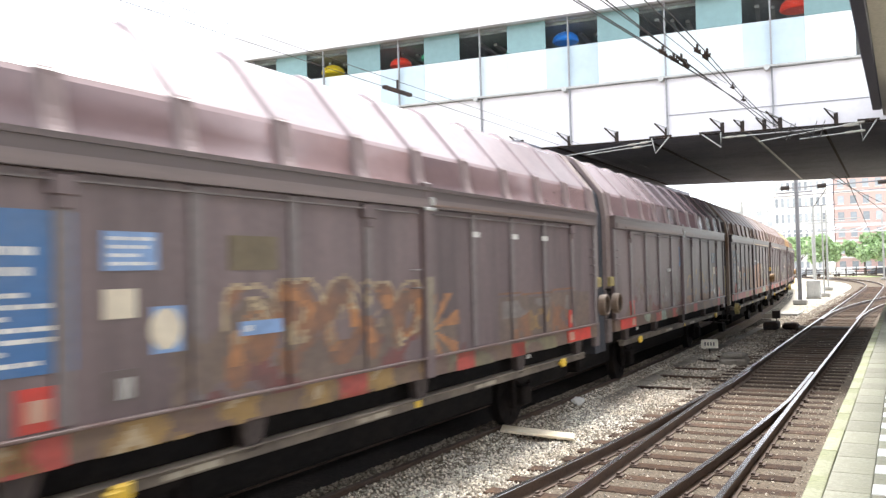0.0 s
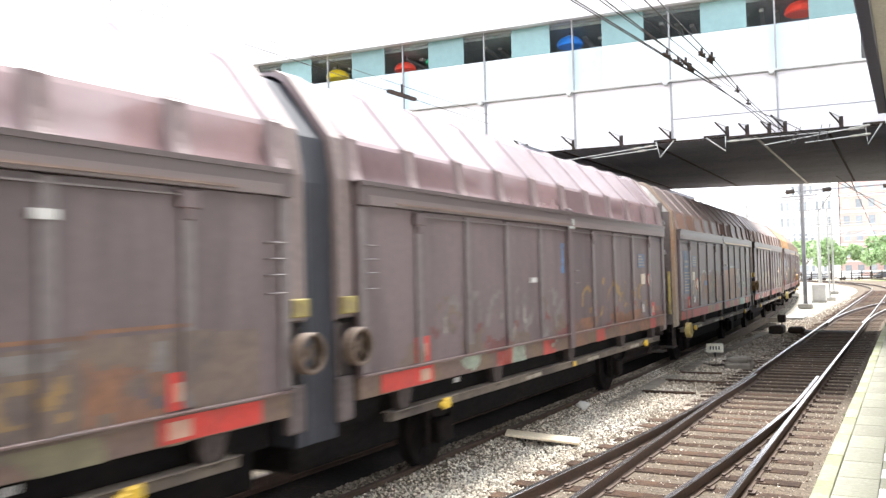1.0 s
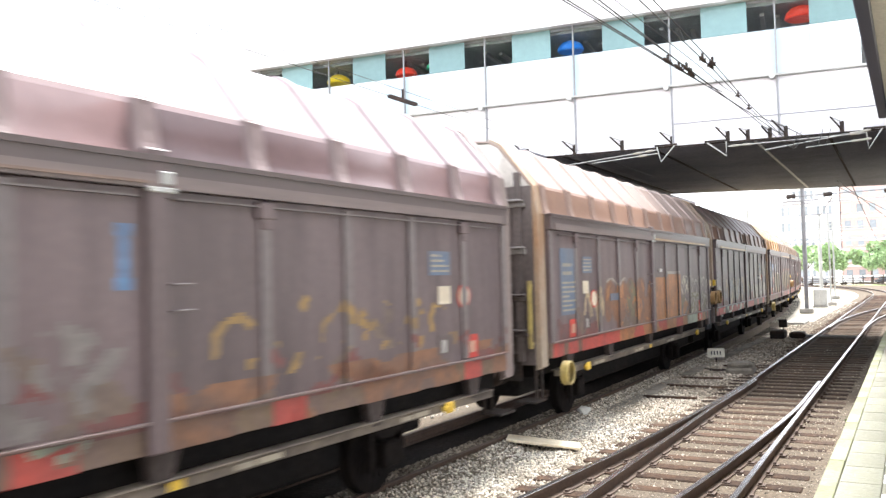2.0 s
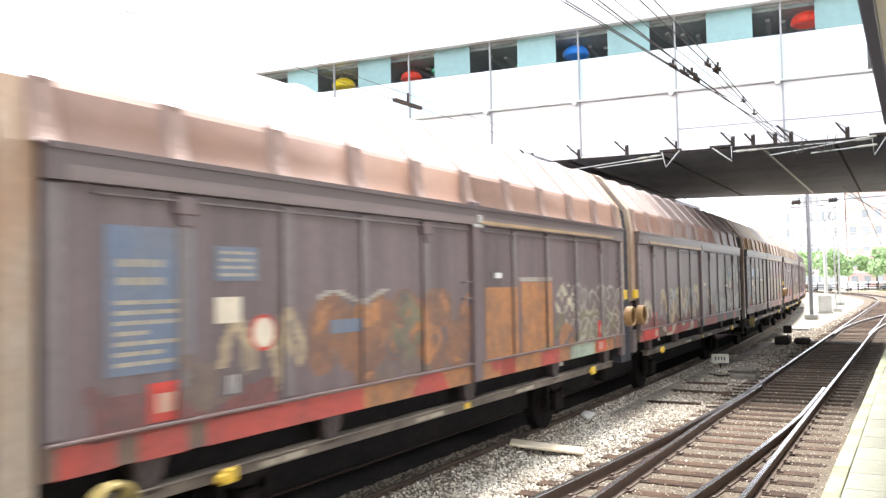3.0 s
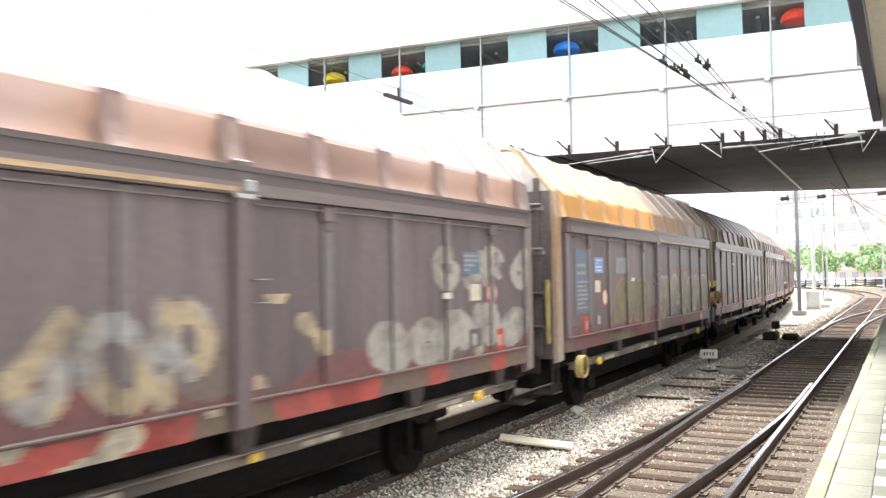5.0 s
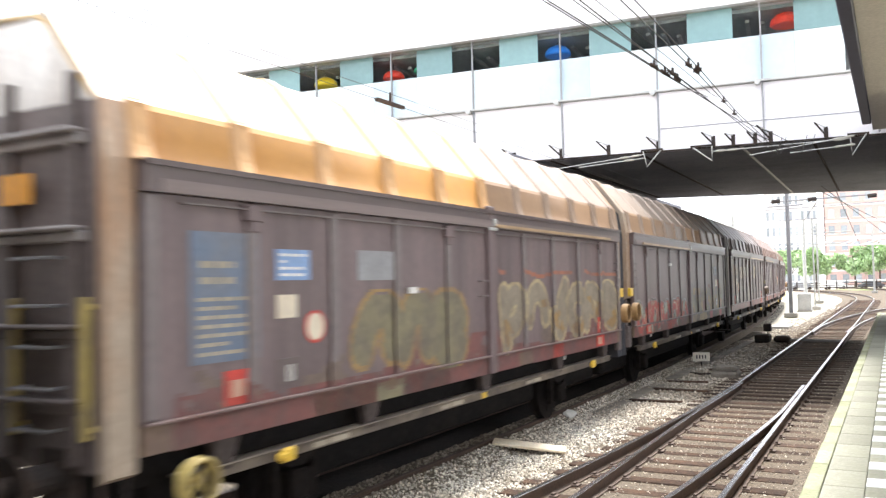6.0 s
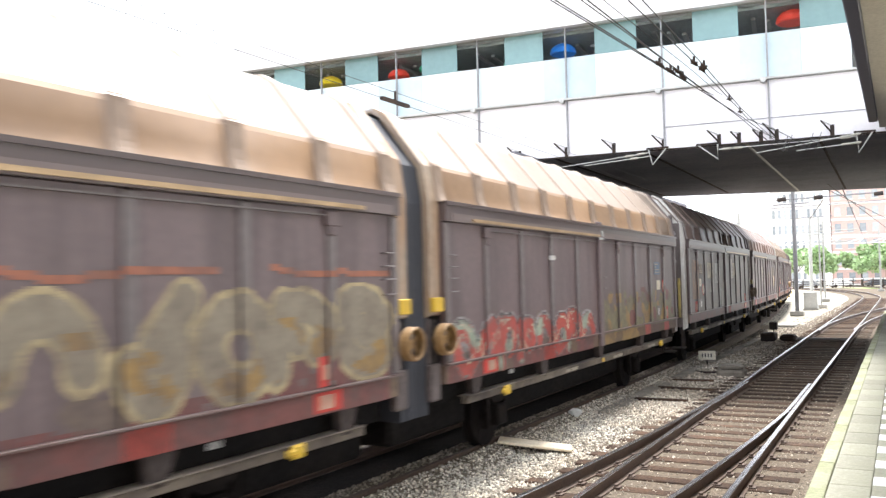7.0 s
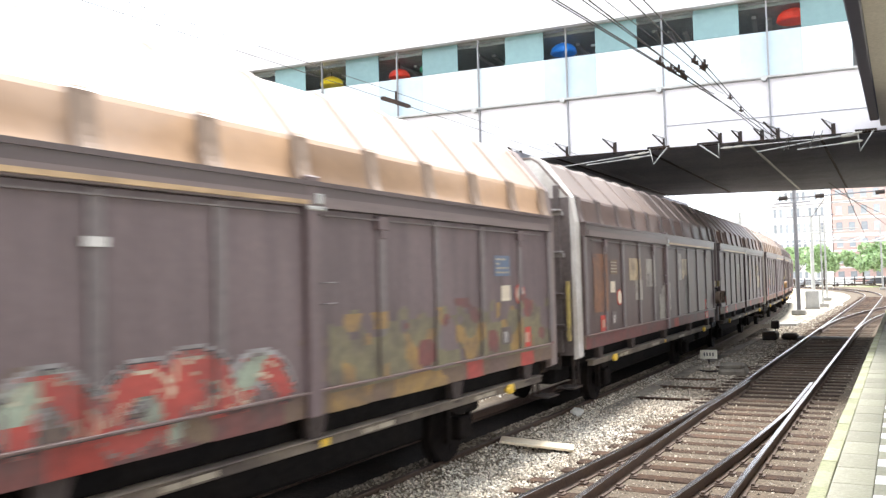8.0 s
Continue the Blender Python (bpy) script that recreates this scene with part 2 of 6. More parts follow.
def cyl(bm, p0, p1, r, r2=None, n=12, caps=True):
    p0, p1 = Vector(p0), Vector(p1)
    d = p1 - p0
    m = Matrix.Translation((p0 + p1) / 2) @ d.to_track_quat("Z", "Y").to_matrix().to_4x4()
    bmesh.ops.create_cone(bm, cap_ends=caps, segments=n, radius1=r, radius2=r if r2 is None else r2, depth=d.length, matrix=m)
    return bm


def torus(bm, m, R, r, n=24, k=8):
    rings = []
    for i in range(n):
        a = math.tau * i / n
        rings.append([bm.verts.new(m @ Vector(((R + r * math.cos(math.tau * j / k)) * math.cos(a),
                                               (R + r * math.cos(math.tau * j / k)) * math.sin(a),
                                               r * math.sin(math.tau * j / k)))) for j in range(k)])
    for i in range(n):
        for j in range(k):
            bm.faces.new((rings[i][j], rings[(i + 1) % n][j], rings[(i + 1) % n][(j + 1) % k], rings[i][(j + 1) % k]))
    return bm


def sweep(bm, sections, closed=False):
    """Joins equal rings of points with quads. closed: every ring is a closed loop with caps."""
    rows = [[bm.verts.new(p) for p in s] for s in sections]
    n = len(rows[0])
    for a, b in zip(rows, rows[1:]):
        for j in range(n if closed else n - 1):
            k = (j + 1) % n
            bm.faces.new((a[j], a[k], b[k], b[j]))
    if closed:
        bm.faces.new(rows[0][::-1])
        bm.faces.new(rows[-1])
    return bm


def tube(points, r, n=6):
    bm = bmesh.new()
    pts = [Vector(p) for p in points]
    rings = []
    for i, p in enumerate(pts):
        d = (pts[min(i + 1, len(pts) - 1)] - pts[max(i - 1, 0)]).normalized()
        q = d.to_track_quat("Z", "Y")
        rings.append([p + q @ Vector((r * math.cos(math.tau * j / n), r * math.sin(math.tau * j / n), 0)) for j in range(n)])
    return sweep(bm, rings, True)


# ---- plan ----
# Track frame: X across (to the right), Y along the near track, turned 29 degrees to the right of the first view.
RT = pose(0, 0, 0, 0, 0, -29)
PLATFORM = 0.76
N_MAIN = -2.50        # centre line of the near track
HALF_GAUGE = 0.735
BED = -0.17

# Course of the train's near side: an arc that bends away to the left.
D_FACE, PHI, KAPPA, S_BEND = 4.955, radians(31.354), 0.001683, -11.98
HALF_W = 1.45
H0 = PHI + KAPPA * S_BEND


def heading(s):
    return PHI if s < S_BEND else H0 - KAPPA * s


def face_point(s):
    x0, y0 = -D_FACE * math.cos(PHI), D_FACE * math.sin(PHI)
    q = max(s, S_BEND)
    x = x0 + (math.cos(H0 - KAPPA * q) - math.cos(H0)) / KAPPA
    y = y0 + (math.sin(H0) - math.sin(H0 - KAPPA * q)) / KAPPA
    return x + (s - q) * math.sin(PHI), y + (s - q) * math.cos(PHI)


def centre_point(s, off=0.0):
    """Point off metres to the left of the train track's centre line."""
    x, y = face_point(s)
    h = heading(s)
    w = HALF_W + off
    return x - w * math.cos(h), y + w * math.sin(h)


def main_n(u):
    """Across-track place of the near track's centre: straight, then a bend to the left."""
    return N_MAIN - (max(0.0, u - 84.0) ** 2) / (2 * 190.0)


def branch_n(u):
    """Route that leaves the near track towards the camera and to the left."""
    d = max(0.0, 20.5 - u)
    return N_MAIN - (d * d / 240.0 if d < 13 else 13 * 13 / 240.0 + (d - 13) * 13 / 120.0)


def right_n(u):
    """Route that leaves the near track away from the camera and to the right."""
    d = max(0.0, u - 38.0)
    return N_MAIN + (d * d / 290.0 if d < 30 else 900 / 290.0 + (d - 30) * 30 / 145.0)


def to_world(n, u, z=0.0):
    return RT @ Vector((n, u, z))


# ---- ground ----
bm = bmesh.new()
bmesh.ops.create_grid(bm, x_segments=8, y_segments=8, size=900)
solid("ground", bm, M_GROUND, "pale sandy ground reaching to the horizon", "ground", kind="structure", m=pose(0, 300, -0.42))


def strip(name, rows, z, material, label, category, parent=None):
    bm = bmesh.new()
    sweep(bm, [[(a, u, z), ((a + b) / 2, u, z + 0.01), (b, u, z)] for u, a, b in rows])
    return solid(name, bm, material, label, category, kind="structure", m=RT)


us = [-14 + 4 * i for i in range(46)]
bm = bmesh.new()
sec = []
for u in us:
    l = -24.0 if u < 44 else main_n(u) - 2.0
    sec.append([(l - 0.6, u, -0.40), (l, u, BED - 0.03), (min(-6.2, (l - 1.5) * 0.5 - 4), u, BED - 0.02) if u < 44 else (l + 0.1, u, BED - 0.02), (-5.0, u, BED - 0.05) if u < 44 else (l + 0.3, u, BED - 0.01),
                (N_MAIN - 1.4 + min(0, main_n(u) - N_MAIN), u, BED), (main_n(u) + 1.5, u, BED),
                (main_n(u) + 2.6 + max(0, right_n(u) - N_MAIN) * 0.6, u, -0.41)])
sweep(bm, sec)
solid("ballast_bed", bm, M_BALLAST, "grey and rust-stained ballast between the tracks", "ballast", kind="structure", m=RT)
bm = bmesh.new()
sweep(bm, [[(main_n(u) - 40, u, -0.36), (main_n(u) - 12, u, BED - 0.05), (main_n(u) - 1.9, u, BED - 0.045)] for u in us if u > 40])
solid("sandy_strip", bm, M_GROUND, "pale sandy strip between the diverging tracks", "sand", kind="structure", m=RT)

# Dark strip along the train: its shade is put into the ballast colour.
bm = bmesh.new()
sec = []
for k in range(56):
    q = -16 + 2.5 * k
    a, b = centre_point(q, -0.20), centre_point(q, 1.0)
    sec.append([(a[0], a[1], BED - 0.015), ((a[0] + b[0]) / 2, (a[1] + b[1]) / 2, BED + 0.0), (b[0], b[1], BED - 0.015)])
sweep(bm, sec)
solid("oily_ballast_bed", bm, M_UNDERSHADE, "ballast strip coloured near-black for the shade under the passing train", "ballast", kind="structure")

# ---- platform ----
platform = thing("platform", "concrete station platform with paved top and worn edge slabs", "platform", kind="structure", m=RT)
E0 = -0.69            # platform edge
part("platform_base", boxes((E0 + 0.05, 9.0, -14, 40.0, -0.42, PLATFORM - 0.13)), M_CONCRETE, platform)

# Added wall out of view: keeps side light off the wagons under the bridge.
solid("wall_right", boxes((0.4, 0.7, 18.5, 31.0, PLATFORM + 0.001, 5.96)), M_SOFFIT, "added dark wall out of view that blocks side light under the bridge", "wall", kind="structure", m=RT)
# Added unseen wall: cuts low sky light on the nearest wagon sides.
solid("wall_station", boxes((8.9, 9.2, -14.0, 3.0, PLATFORM + 0.001, 5.98)), M_CANOPY, "added wall out of view that blocks low sky light behind the platform", "wall", kind="structure", m=RT)

# ---- bridge over the tracks ----
# Bridge frame: X along the near facade, Y away from the camera.
RB = pose(2.773, 24.49, 0, 0, 0, -22.63)
B_LOW, B_THIN, B_TRIM, B_FROST, B_TOP = 5.97, 6.55, 7.62, 8.86, 9.69
B_L, B_R = -44.0, 9.15
bridge = thing("station_bridge", "white glazed pedestrian bridge spanning the tracks", "bridge", kind="structure", m=RB)


def far_edge(x):
    return 13.9 + 0.222 * x


bm = bmesh.new()
sweep(bm, [[(x, 0.02, B_LOW), (x, far_edge(x), B_LOW), (x, far_edge(x), B_LOW + 0.45), (x, 0.02, B_LOW + 0.45)] for x in (B_L, -20, -8, 0, 5, 14, 30)], True)
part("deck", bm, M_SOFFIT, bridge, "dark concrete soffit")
part("parapet", boxes((B_L, 14.0, -0.06, 0.25, B_LOW - 0.02, B_TRIM - 0.06)), M_WHITE, bridge, "white panelled parapet")
part("roof", boxes((B_L, 16.0, -0.35, 11, B_TOP, B_TOP + 0.8)), M_WHITE, bridge, "white roof fascia")
for i_ in range(-14, 5):
    x0 = 1.14 + 2.72 * i_
    x1 = min(x0 + 2.72, B_R)
    part("mullion", boxes((x0 - 0.022, x0 + 0.022, -0.14, -0.065, B_LOW + 0.02, B_TOP - 0.004), bev=0.006), M_STEEL, bridge, "grey steel mullion")
    bm = bmesh.new()
    cyl(bm, (x0 - 0.12, -0.1, B_TRIM - 0.07), (x0 - 0.12, -0.30, B_TRIM - 0.07), 0.075, n=12)
    part("trim_fixing", bm, M_GALV, bridge)
    if x1 - x0 > 0.5:
        d0, d1 = x0 - 0.70, min(x0 + 0.83, B_R)
        e1 = min(d0 + 2.72, B_R)
        part("frosted_pane", boxes((d1 + 0.003, e1, 0.0, 0.03, B_TRIM + 0.02, B_FROST - 0.01)), M_FROST, bridge, "white frosted glass pane")
        part("pale_pane", boxes((d0, d1 - 0.003, 0.0, 0.03, B_TRIM + 0.02, B_FROST - 0.01)), M_FROST if i_ % 2 else M_PALE, bridge, "pale blue glass pane")
        part("teal_pane", boxes((d1 + 0.003, e1, 0.0, 0.03, B_FROST, B_TOP - 0.004)), M_TEAL, bridge, "teal tinted glass pane")
        g_ = part("clear_pane", boxes((d0, d1 - 0.003, 0.005, 0.017, B_FROST, B_TOP - 0.004)), M_GLASS, bridge, "clear window pane")
        g_.visible_shadow = False
        for k_ in range(3):
            part("ceiling_fitting", boxes((d0 + 0.3 + 0.4 * k_, d0 + 0.42 + 0.4 * k_, 0.9 + 0.3 * k_, 2.6, B_TOP - 0.2, B_TOP - 0.12)), M_GALV, bridge)
part("trim_rail", boxes((B_L, B_R + 0.1, -0.19, -0.07, B_TRIM - 0.05, B_TRIM + 0.015), bev=0.01), M_GALV, bridge, "grey steel trim rail")
part("head_rail", boxes((B_L, B_R + 0.1, -0.12, 0.05, B_TOP - 0.0035, B_TOP + 0.05)), M_GALV, bridge)
part("drip_line", boxes((3.9, B_R, -0.075, -0.062, B_THIN - 0.012, B_THIN + 0.012)), M_STEEL, bridge)
part("edge_flashing", boxes((B_L, 14.0, -0.10, 0.02, B_LOW - 0.05, B_LOW - 0.022)), M_IRON, bridge)
for x_ in (-30.0, -17.0, -9.0, -4.2, 0.6, 3.2, 5.9, 7.7, 11.0):
    bm = bmesh.new()
    sweep(bm, [[(x_ + 0.10 * y_, y_, z_) for y_, z_ in ((0.3, B_LOW - 0.03), (far_edge(x_) - 0.2, B_LOW - 0.03), (far_edge(x_) - 0.2, B_LOW + 0.02), (0.3, B_LOW + 0.02))],
               [(x_ + 0.07 + 0.10 * y_, y_, z_) for y_, z_ in ((0.3, B_LOW - 0.03), (far_edge(x_) - 0.2, B_LOW - 0.03), (far_edge(x_) - 0.2, B_LOW + 0.02), (0.3, B_LOW + 0.02))]], True)
    part("soffit_joint", bm, M_GALV if x_ == 5.9 else M_IRON, bridge)
part("back_wall", boxes((B_L, 16.0, 4.2, 4.4, B_LOW + 0.45, B_TOP)), M_INTERIOR, bridge)
part("inner_floor", boxes((B_L, 16.0, 0.26, 4.2, B_LOW + 0.451, B_LOW + 0.6)), M_INTERIOR, bridge)
part("inner_ceiling", boxes((B_L, 16.0, 0.26, 4.2, B_TOP - 0.1, B_TOP - 0.004)), M_INTERIOR, bridge)
part("far_parapet", boxes((B_L, 30.0, far_edge(0) - 0.2, far_edge(0) + 0.1, B_LOW + 0.46, B_TRIM)), M_WHITE, bridge)

# ---- coloured lamps in the bridge ----
def lamp_mat(name, c):
    return mat(name, c, 0.35, grain=10, vary=0.05, bump=0.0, emit=c, emit_strength=0.1)


LAMP_COLOURS = {"yellow": lamp_mat("yellow_lamp", (0.85, 0.60, 0.02)), "red": lamp_mat("red_lamp", (0.85, 0.07, 0.04)),
                "green": lamp_mat("green_lamp", (0.05, 0.42, 0.22)), "blue": lamp_mat("blue_lamp", (0.03, 0.22, 0.75))}
for x_, z_, c_, k_ in ((-7.15, 9.26, "yellow", 1.0), (-4.62, 9.22, "red", 0.9), (-3.6, 9.3, "green", 0.7), (-0.72, 9.10, "green", 0.75), (0.86, 9.32, "blue", 1.0), (7.25, 9.40, "red", 1.1)):
    lamp = thing("pendant_lamp", c_ + " domed pendant lamp hanging inside the bridge", "lamp", group="coloured lamps in the bridge", m=RB @ pose(x_, 0.75, z_))
    bm = bmesh.new()
    sweep(bm, [[(r * k_ * math.cos(math.tau * j / 20), r * k_ * math.sin(math.tau * j / 20), z * k_) for j in range(20)] for r, z in ((0.36, -0.16), (0.40, -0.12), (0.37, 0.0), (0.27, 0.10), (0.12, 0.16), (0.03, 0.175))], True)
    part("shade", bm, LAMP_COLOURS[c_], lamp, smooth=False)
    part("cord", tube([(0, 0, 0.17 * k_), (0, 0, B_TOP - z_ - 0.1)], 0.012, 5), M_IRON, lamp)

# ---- brackets and catenary fittings on the bridge ----
for x_, lean in ((-0.34, 1), (1.08, 1), (2.45, 1), (3.83, 1), (5.29, 1), (5.8, 0.7), (6.35, 0.7), (6.74, 1.2), (8.07, 1)):
    br = thing("wire_bracket", "dark steel bracket bolted to the bridge parapet", "bracket", group="brackets on the bridge", m=RB @ pose(x_, -0.06, B_LOW + 0.04))
    part("foot", boxes((-0.05, 0.05, -0.03, 0.0, -0.06, 0.22)), M_IRON, br)
    part("arm", tube([(0, 0, 0.0), (-0.28 * lean, -0.35, 0.30 * lean)], 0.022, 6), M_IRON, br)
    part("strut", tube([(0, 0, 0.20), (-0.28 * lean, -0.35, 0.30 * lean)], 0.014, 6), M_GALV, br)
for pts in (((3.42, 5.95), (3.52, 5.52), (3.9, 5.95)), ((4.75, 5.95), (5.25, 5.55), (5.25, 5.95)), ((8.62, 5.95), (8.66, 5.45), (9.0, 5.97))):
    hg = thing("wire_hanger", "galvanised V-shaped hanger under the bridge edge", "hanger", group="hangers under the bridge", m=RB)
    part("bar", tube([(pts[0][0], -0.14, pts[0][1]), (pts[1][0], -0.14, pts[1][1]), (pts[2][0], -0.14, pts[2][1])], 0.022, 6), M_GALV, hg)
    part("clamp", boxes((pts[0][0] - 0.06, pts[2][0] + 0.06, -0.16, -0.10, 5.95, 6.0)), M_IRON, hg)


def arm_with_insulators(p, q, spots, r=0.015):
    a = thing("registration_arm", "grey steel registration arm with porcelain insulators", "catenary arm", group="registration arms", m=RB)
    part("tube", tube([p, q], r, 6), M_GALV, a)
    p, q = Vector(p), Vector(q)
    for t in spots:
        bm = bmesh.new()
        d = (q - p).normalized()
        c = p.lerp(q, t)
        for k in range(4):
            cyl(bm, c + d * (0.05 * k), c + d * (0.05 * k + 0.03), 0.036, n=10)
        cyl(bm, c - d * 0.03, c + d * 0.22, 0.024, n=8)
        part("insulator", bm, M_INSUL, a, "cream porcelain insulator")
    return a


arm_with_insulators((0.2, -0.22, 5.56), (3.45, -0.16, 5.86), (0.80, 0.90))
arm_with_insulators((1.6, -0.2, 5.62), (3.45, -0.16, 5.76), (0.72,))
arm_with_insulators((5.28, -0.16, 5.80), (8.6, -0.16, 5.86), (0.03, 0.12, 0.90))
arm_with_insulators((6.2, -0.2, 5.62), (8.65, -0.16, 5.92), (0.84, 0.94))
arm_with_insulators((7.2, -0.2, 5.60), (8.65, -0.16, 5.70), (0.75, 0.9))

# ---- overhead wires ----
def wire(name, points, r, label):
    return solid(name, tube(points, r, 5), M_WIRE, label, "overhead wire", group="overhead wires")


wire("contact_wire", [centre_point(q, 0.0) + (5.0,) for q in range(-20, 110, 5)], 0.0045, "copper contact wire over the train")
wire("contact_wire", [centre_point(q, 0.28) + (5.24 + 0.0002 * q * q,) for q in range(-20, 26, 5)], 0.004, "thin carrying wire over the train")


def near_wire(r, *places, z=5.5):
    """A wire through (across, along) places of the track's frame, carried on behind the camera."""
    (n0, u0), (n1, u1) = places[:2]
    k = (-6 - u0) / (u1 - u0)
    rows = [(n0 + (n1 - n0) * k, -6.0)] + list(places)
    pts = []
    for (na, ua), (nb, ub) in zip(rows, rows[1:]):
        pts += [to_world(na + (nb - na) * j / 4, ua + (ub - ua) * j / 4, z) for j in range(4)]
    pts.append(to_world(*rows[-1], z + 0.04))
    if rows[-1][1] > 20:
        pts.append(to_world(rows[-1][0] + 0.08, 23.5, 6.05))
    return wire("contact_wire", pts, r, "dark overhead wire above the near track")


near_wire(0.009, (-3.21, 9.15), (-2.89, 13.25), (-2.62, 16.98), (-2.5, 19.5), (-1.94, 22.9))
near_wire(0.008, (-3.25, 9.13), (-2.95, 12.78), (-2.78, 14.6))
near_wire(0.009, (-2.93, 9.33), (-2.81, 13.31), (-2.66, 17.2), (-2.55, 22.9))
near_wire(0.007, (-2.98, 9.30), (-2.83, 12.46), (-2.74, 14.9))
near_wire(0.008, (-2.55, 9.58), (-2.51, 12.88), (-2.55, 17.4), (-2.2, 19.4), (-1.75, 22.9))
near_wire(0.008, (-2.43, 9.66), (-2.44, 12.73), (-2.50, 16.2), (-2.45, 22.9), z=5.51)
near_wire(0.005, (-2.73, 10.51), (-2.64, 12.79), (-2.60, 15.0))
for n_, u_, l_, r_ in ((-2.97, 12.1, 0.35, 2), (-2.93, 12.6, 0.42, 2), (-2.84, 12.7, 0.5, 2), (-2.86, 13.1, 0.3, 2), (-2.52, 12.3, 0.3, 1), (-2.50, 12.75, 0.28, 1), (-2.44, 12.6, 0.25, 0), (-2.53, 15.2, 0.12, -1), (-2.56, 16.5, 0.14, -1)):
    ins = thing("section_insulator", "dark rod insulator clamped in the overhead wire", "insulator", group="rod insulators", m=RT @ pose(n_, u_, 5.5, 0, 0, -r_))
    part("rod", tube([(0, -l_ / 2, 0), (0, l_ / 2, 0)], 0.022, 8), M_IRON, ins)
    part("clamp", boxes((-0.012, 0.012, -0.03, 0.03, -0.03, 0.09), (-0.05, 0.05, -0.012, 0.012, -0.012, 0.012)), M_IRON, ins)
tr_x, tr_y = centre_point(9.9)
solid("section_insulator", boxes((-0.03, 0.03, -0.35, 0.35, -0.025, 0.02), (-0.01, 0.01, -0.015, 0.015, 0.0, 0.16)), M_IRON, "dark section insulator on the wire over the train", "insulator", group="rod insulators", m=pose(tr_x, tr_y, 5.0, 0, 0, -30))

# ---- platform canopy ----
# Added wall, hidden by the train, that closes the bridge's far side to light.
wall_left = solid("wall_left", boxes((-9.6, -9.2, 21.0, 42.0, -0.4, 5.96)), M_SOFFIT, "added dark wall hidden behind the train that blocks light under the bridge", "wall", kind="structure", m=RT)
canopy = thing("platform_canopy", "beige concrete platform canopy with a dark painted edge gutter", "canopy", kind="structure", m=RT)
# Second box is an unseen extension, added to close the light gap above wall_station.
part("slab", boxes((-0.34, 6.5, -14, 23.3, 5.99, 6.6), (6.501, 9.3, -14, 3.2, 5.99, 6.6)), M_CANOPY, canopy)
part("gutter", boxes((-0.54, -0.345, -14, 22.0, 5.93, 6.65), bev=0.02), M_CANOPY_EDGE, canopy, "dark gutter edge")

# ---- the train ----
UNIT = 13.10                   # spacing of the gaps between wagons
SPEED = 8.416
GAP0 = 14.53                   # where a close-coupled gap stands at the start
X_T, X_B = -UNIT / 2 + 0.24, UNIT / 2 - 0.49   # body ends: close-coupled end and buffer end
POST = 0.27
POST_B = 0.28
X_D0, X_D1 = X_T + POST, X_B - POST_B
X_MID = (X_D0 + X_D1) / 2
Z_SILL, Z_LEDGE, Z_EAVE, Z_BEAM, Z_KNEE, Z_CREST = 1.18, 1.405, 3.13, 3.365, 3.79, 4.58
RIB_D, RIB_W = 0.032, 0.13
PANELS = 5


def rib_places():
    xs = []
    for a, b in ((X_D0, X_MID), (X_MID, X_D1)):
        for i in range(1, PANELS):
            xs.append(a + (b - a) * i / PANELS)
    return xs


RIBS = rib_places()


def roof_section(grow=0.0):
    """Half outline of the roof from the eave to the crest, as (y, z)."""
    g = grow
    flare = [(1.335 + 0.085 * (0.55 * f + 0.45 * f ** 5) + g, Z_KNEE - 0.02 - (Z_KNEE - 0.02 - Z_BEAM) * f) for f in (1.0, 0.92, 0.84, 0.72, 0.5, 0.0)]
    return flare + [(1.31 + g * 0.8, Z_KNEE + 0.03 + g * 0.5), (0.80 + g * 0.6, Z_CREST - 0.15 + g * 0.8), (0.66 + g * 0.3, Z_CREST - 0.06 + g), (0.0, Z_CREST + g)]


def full_roof(grow=0.0):
    h = roof_section(grow)
    return h + [(-y, z) for y, z in h[-2::-1]]


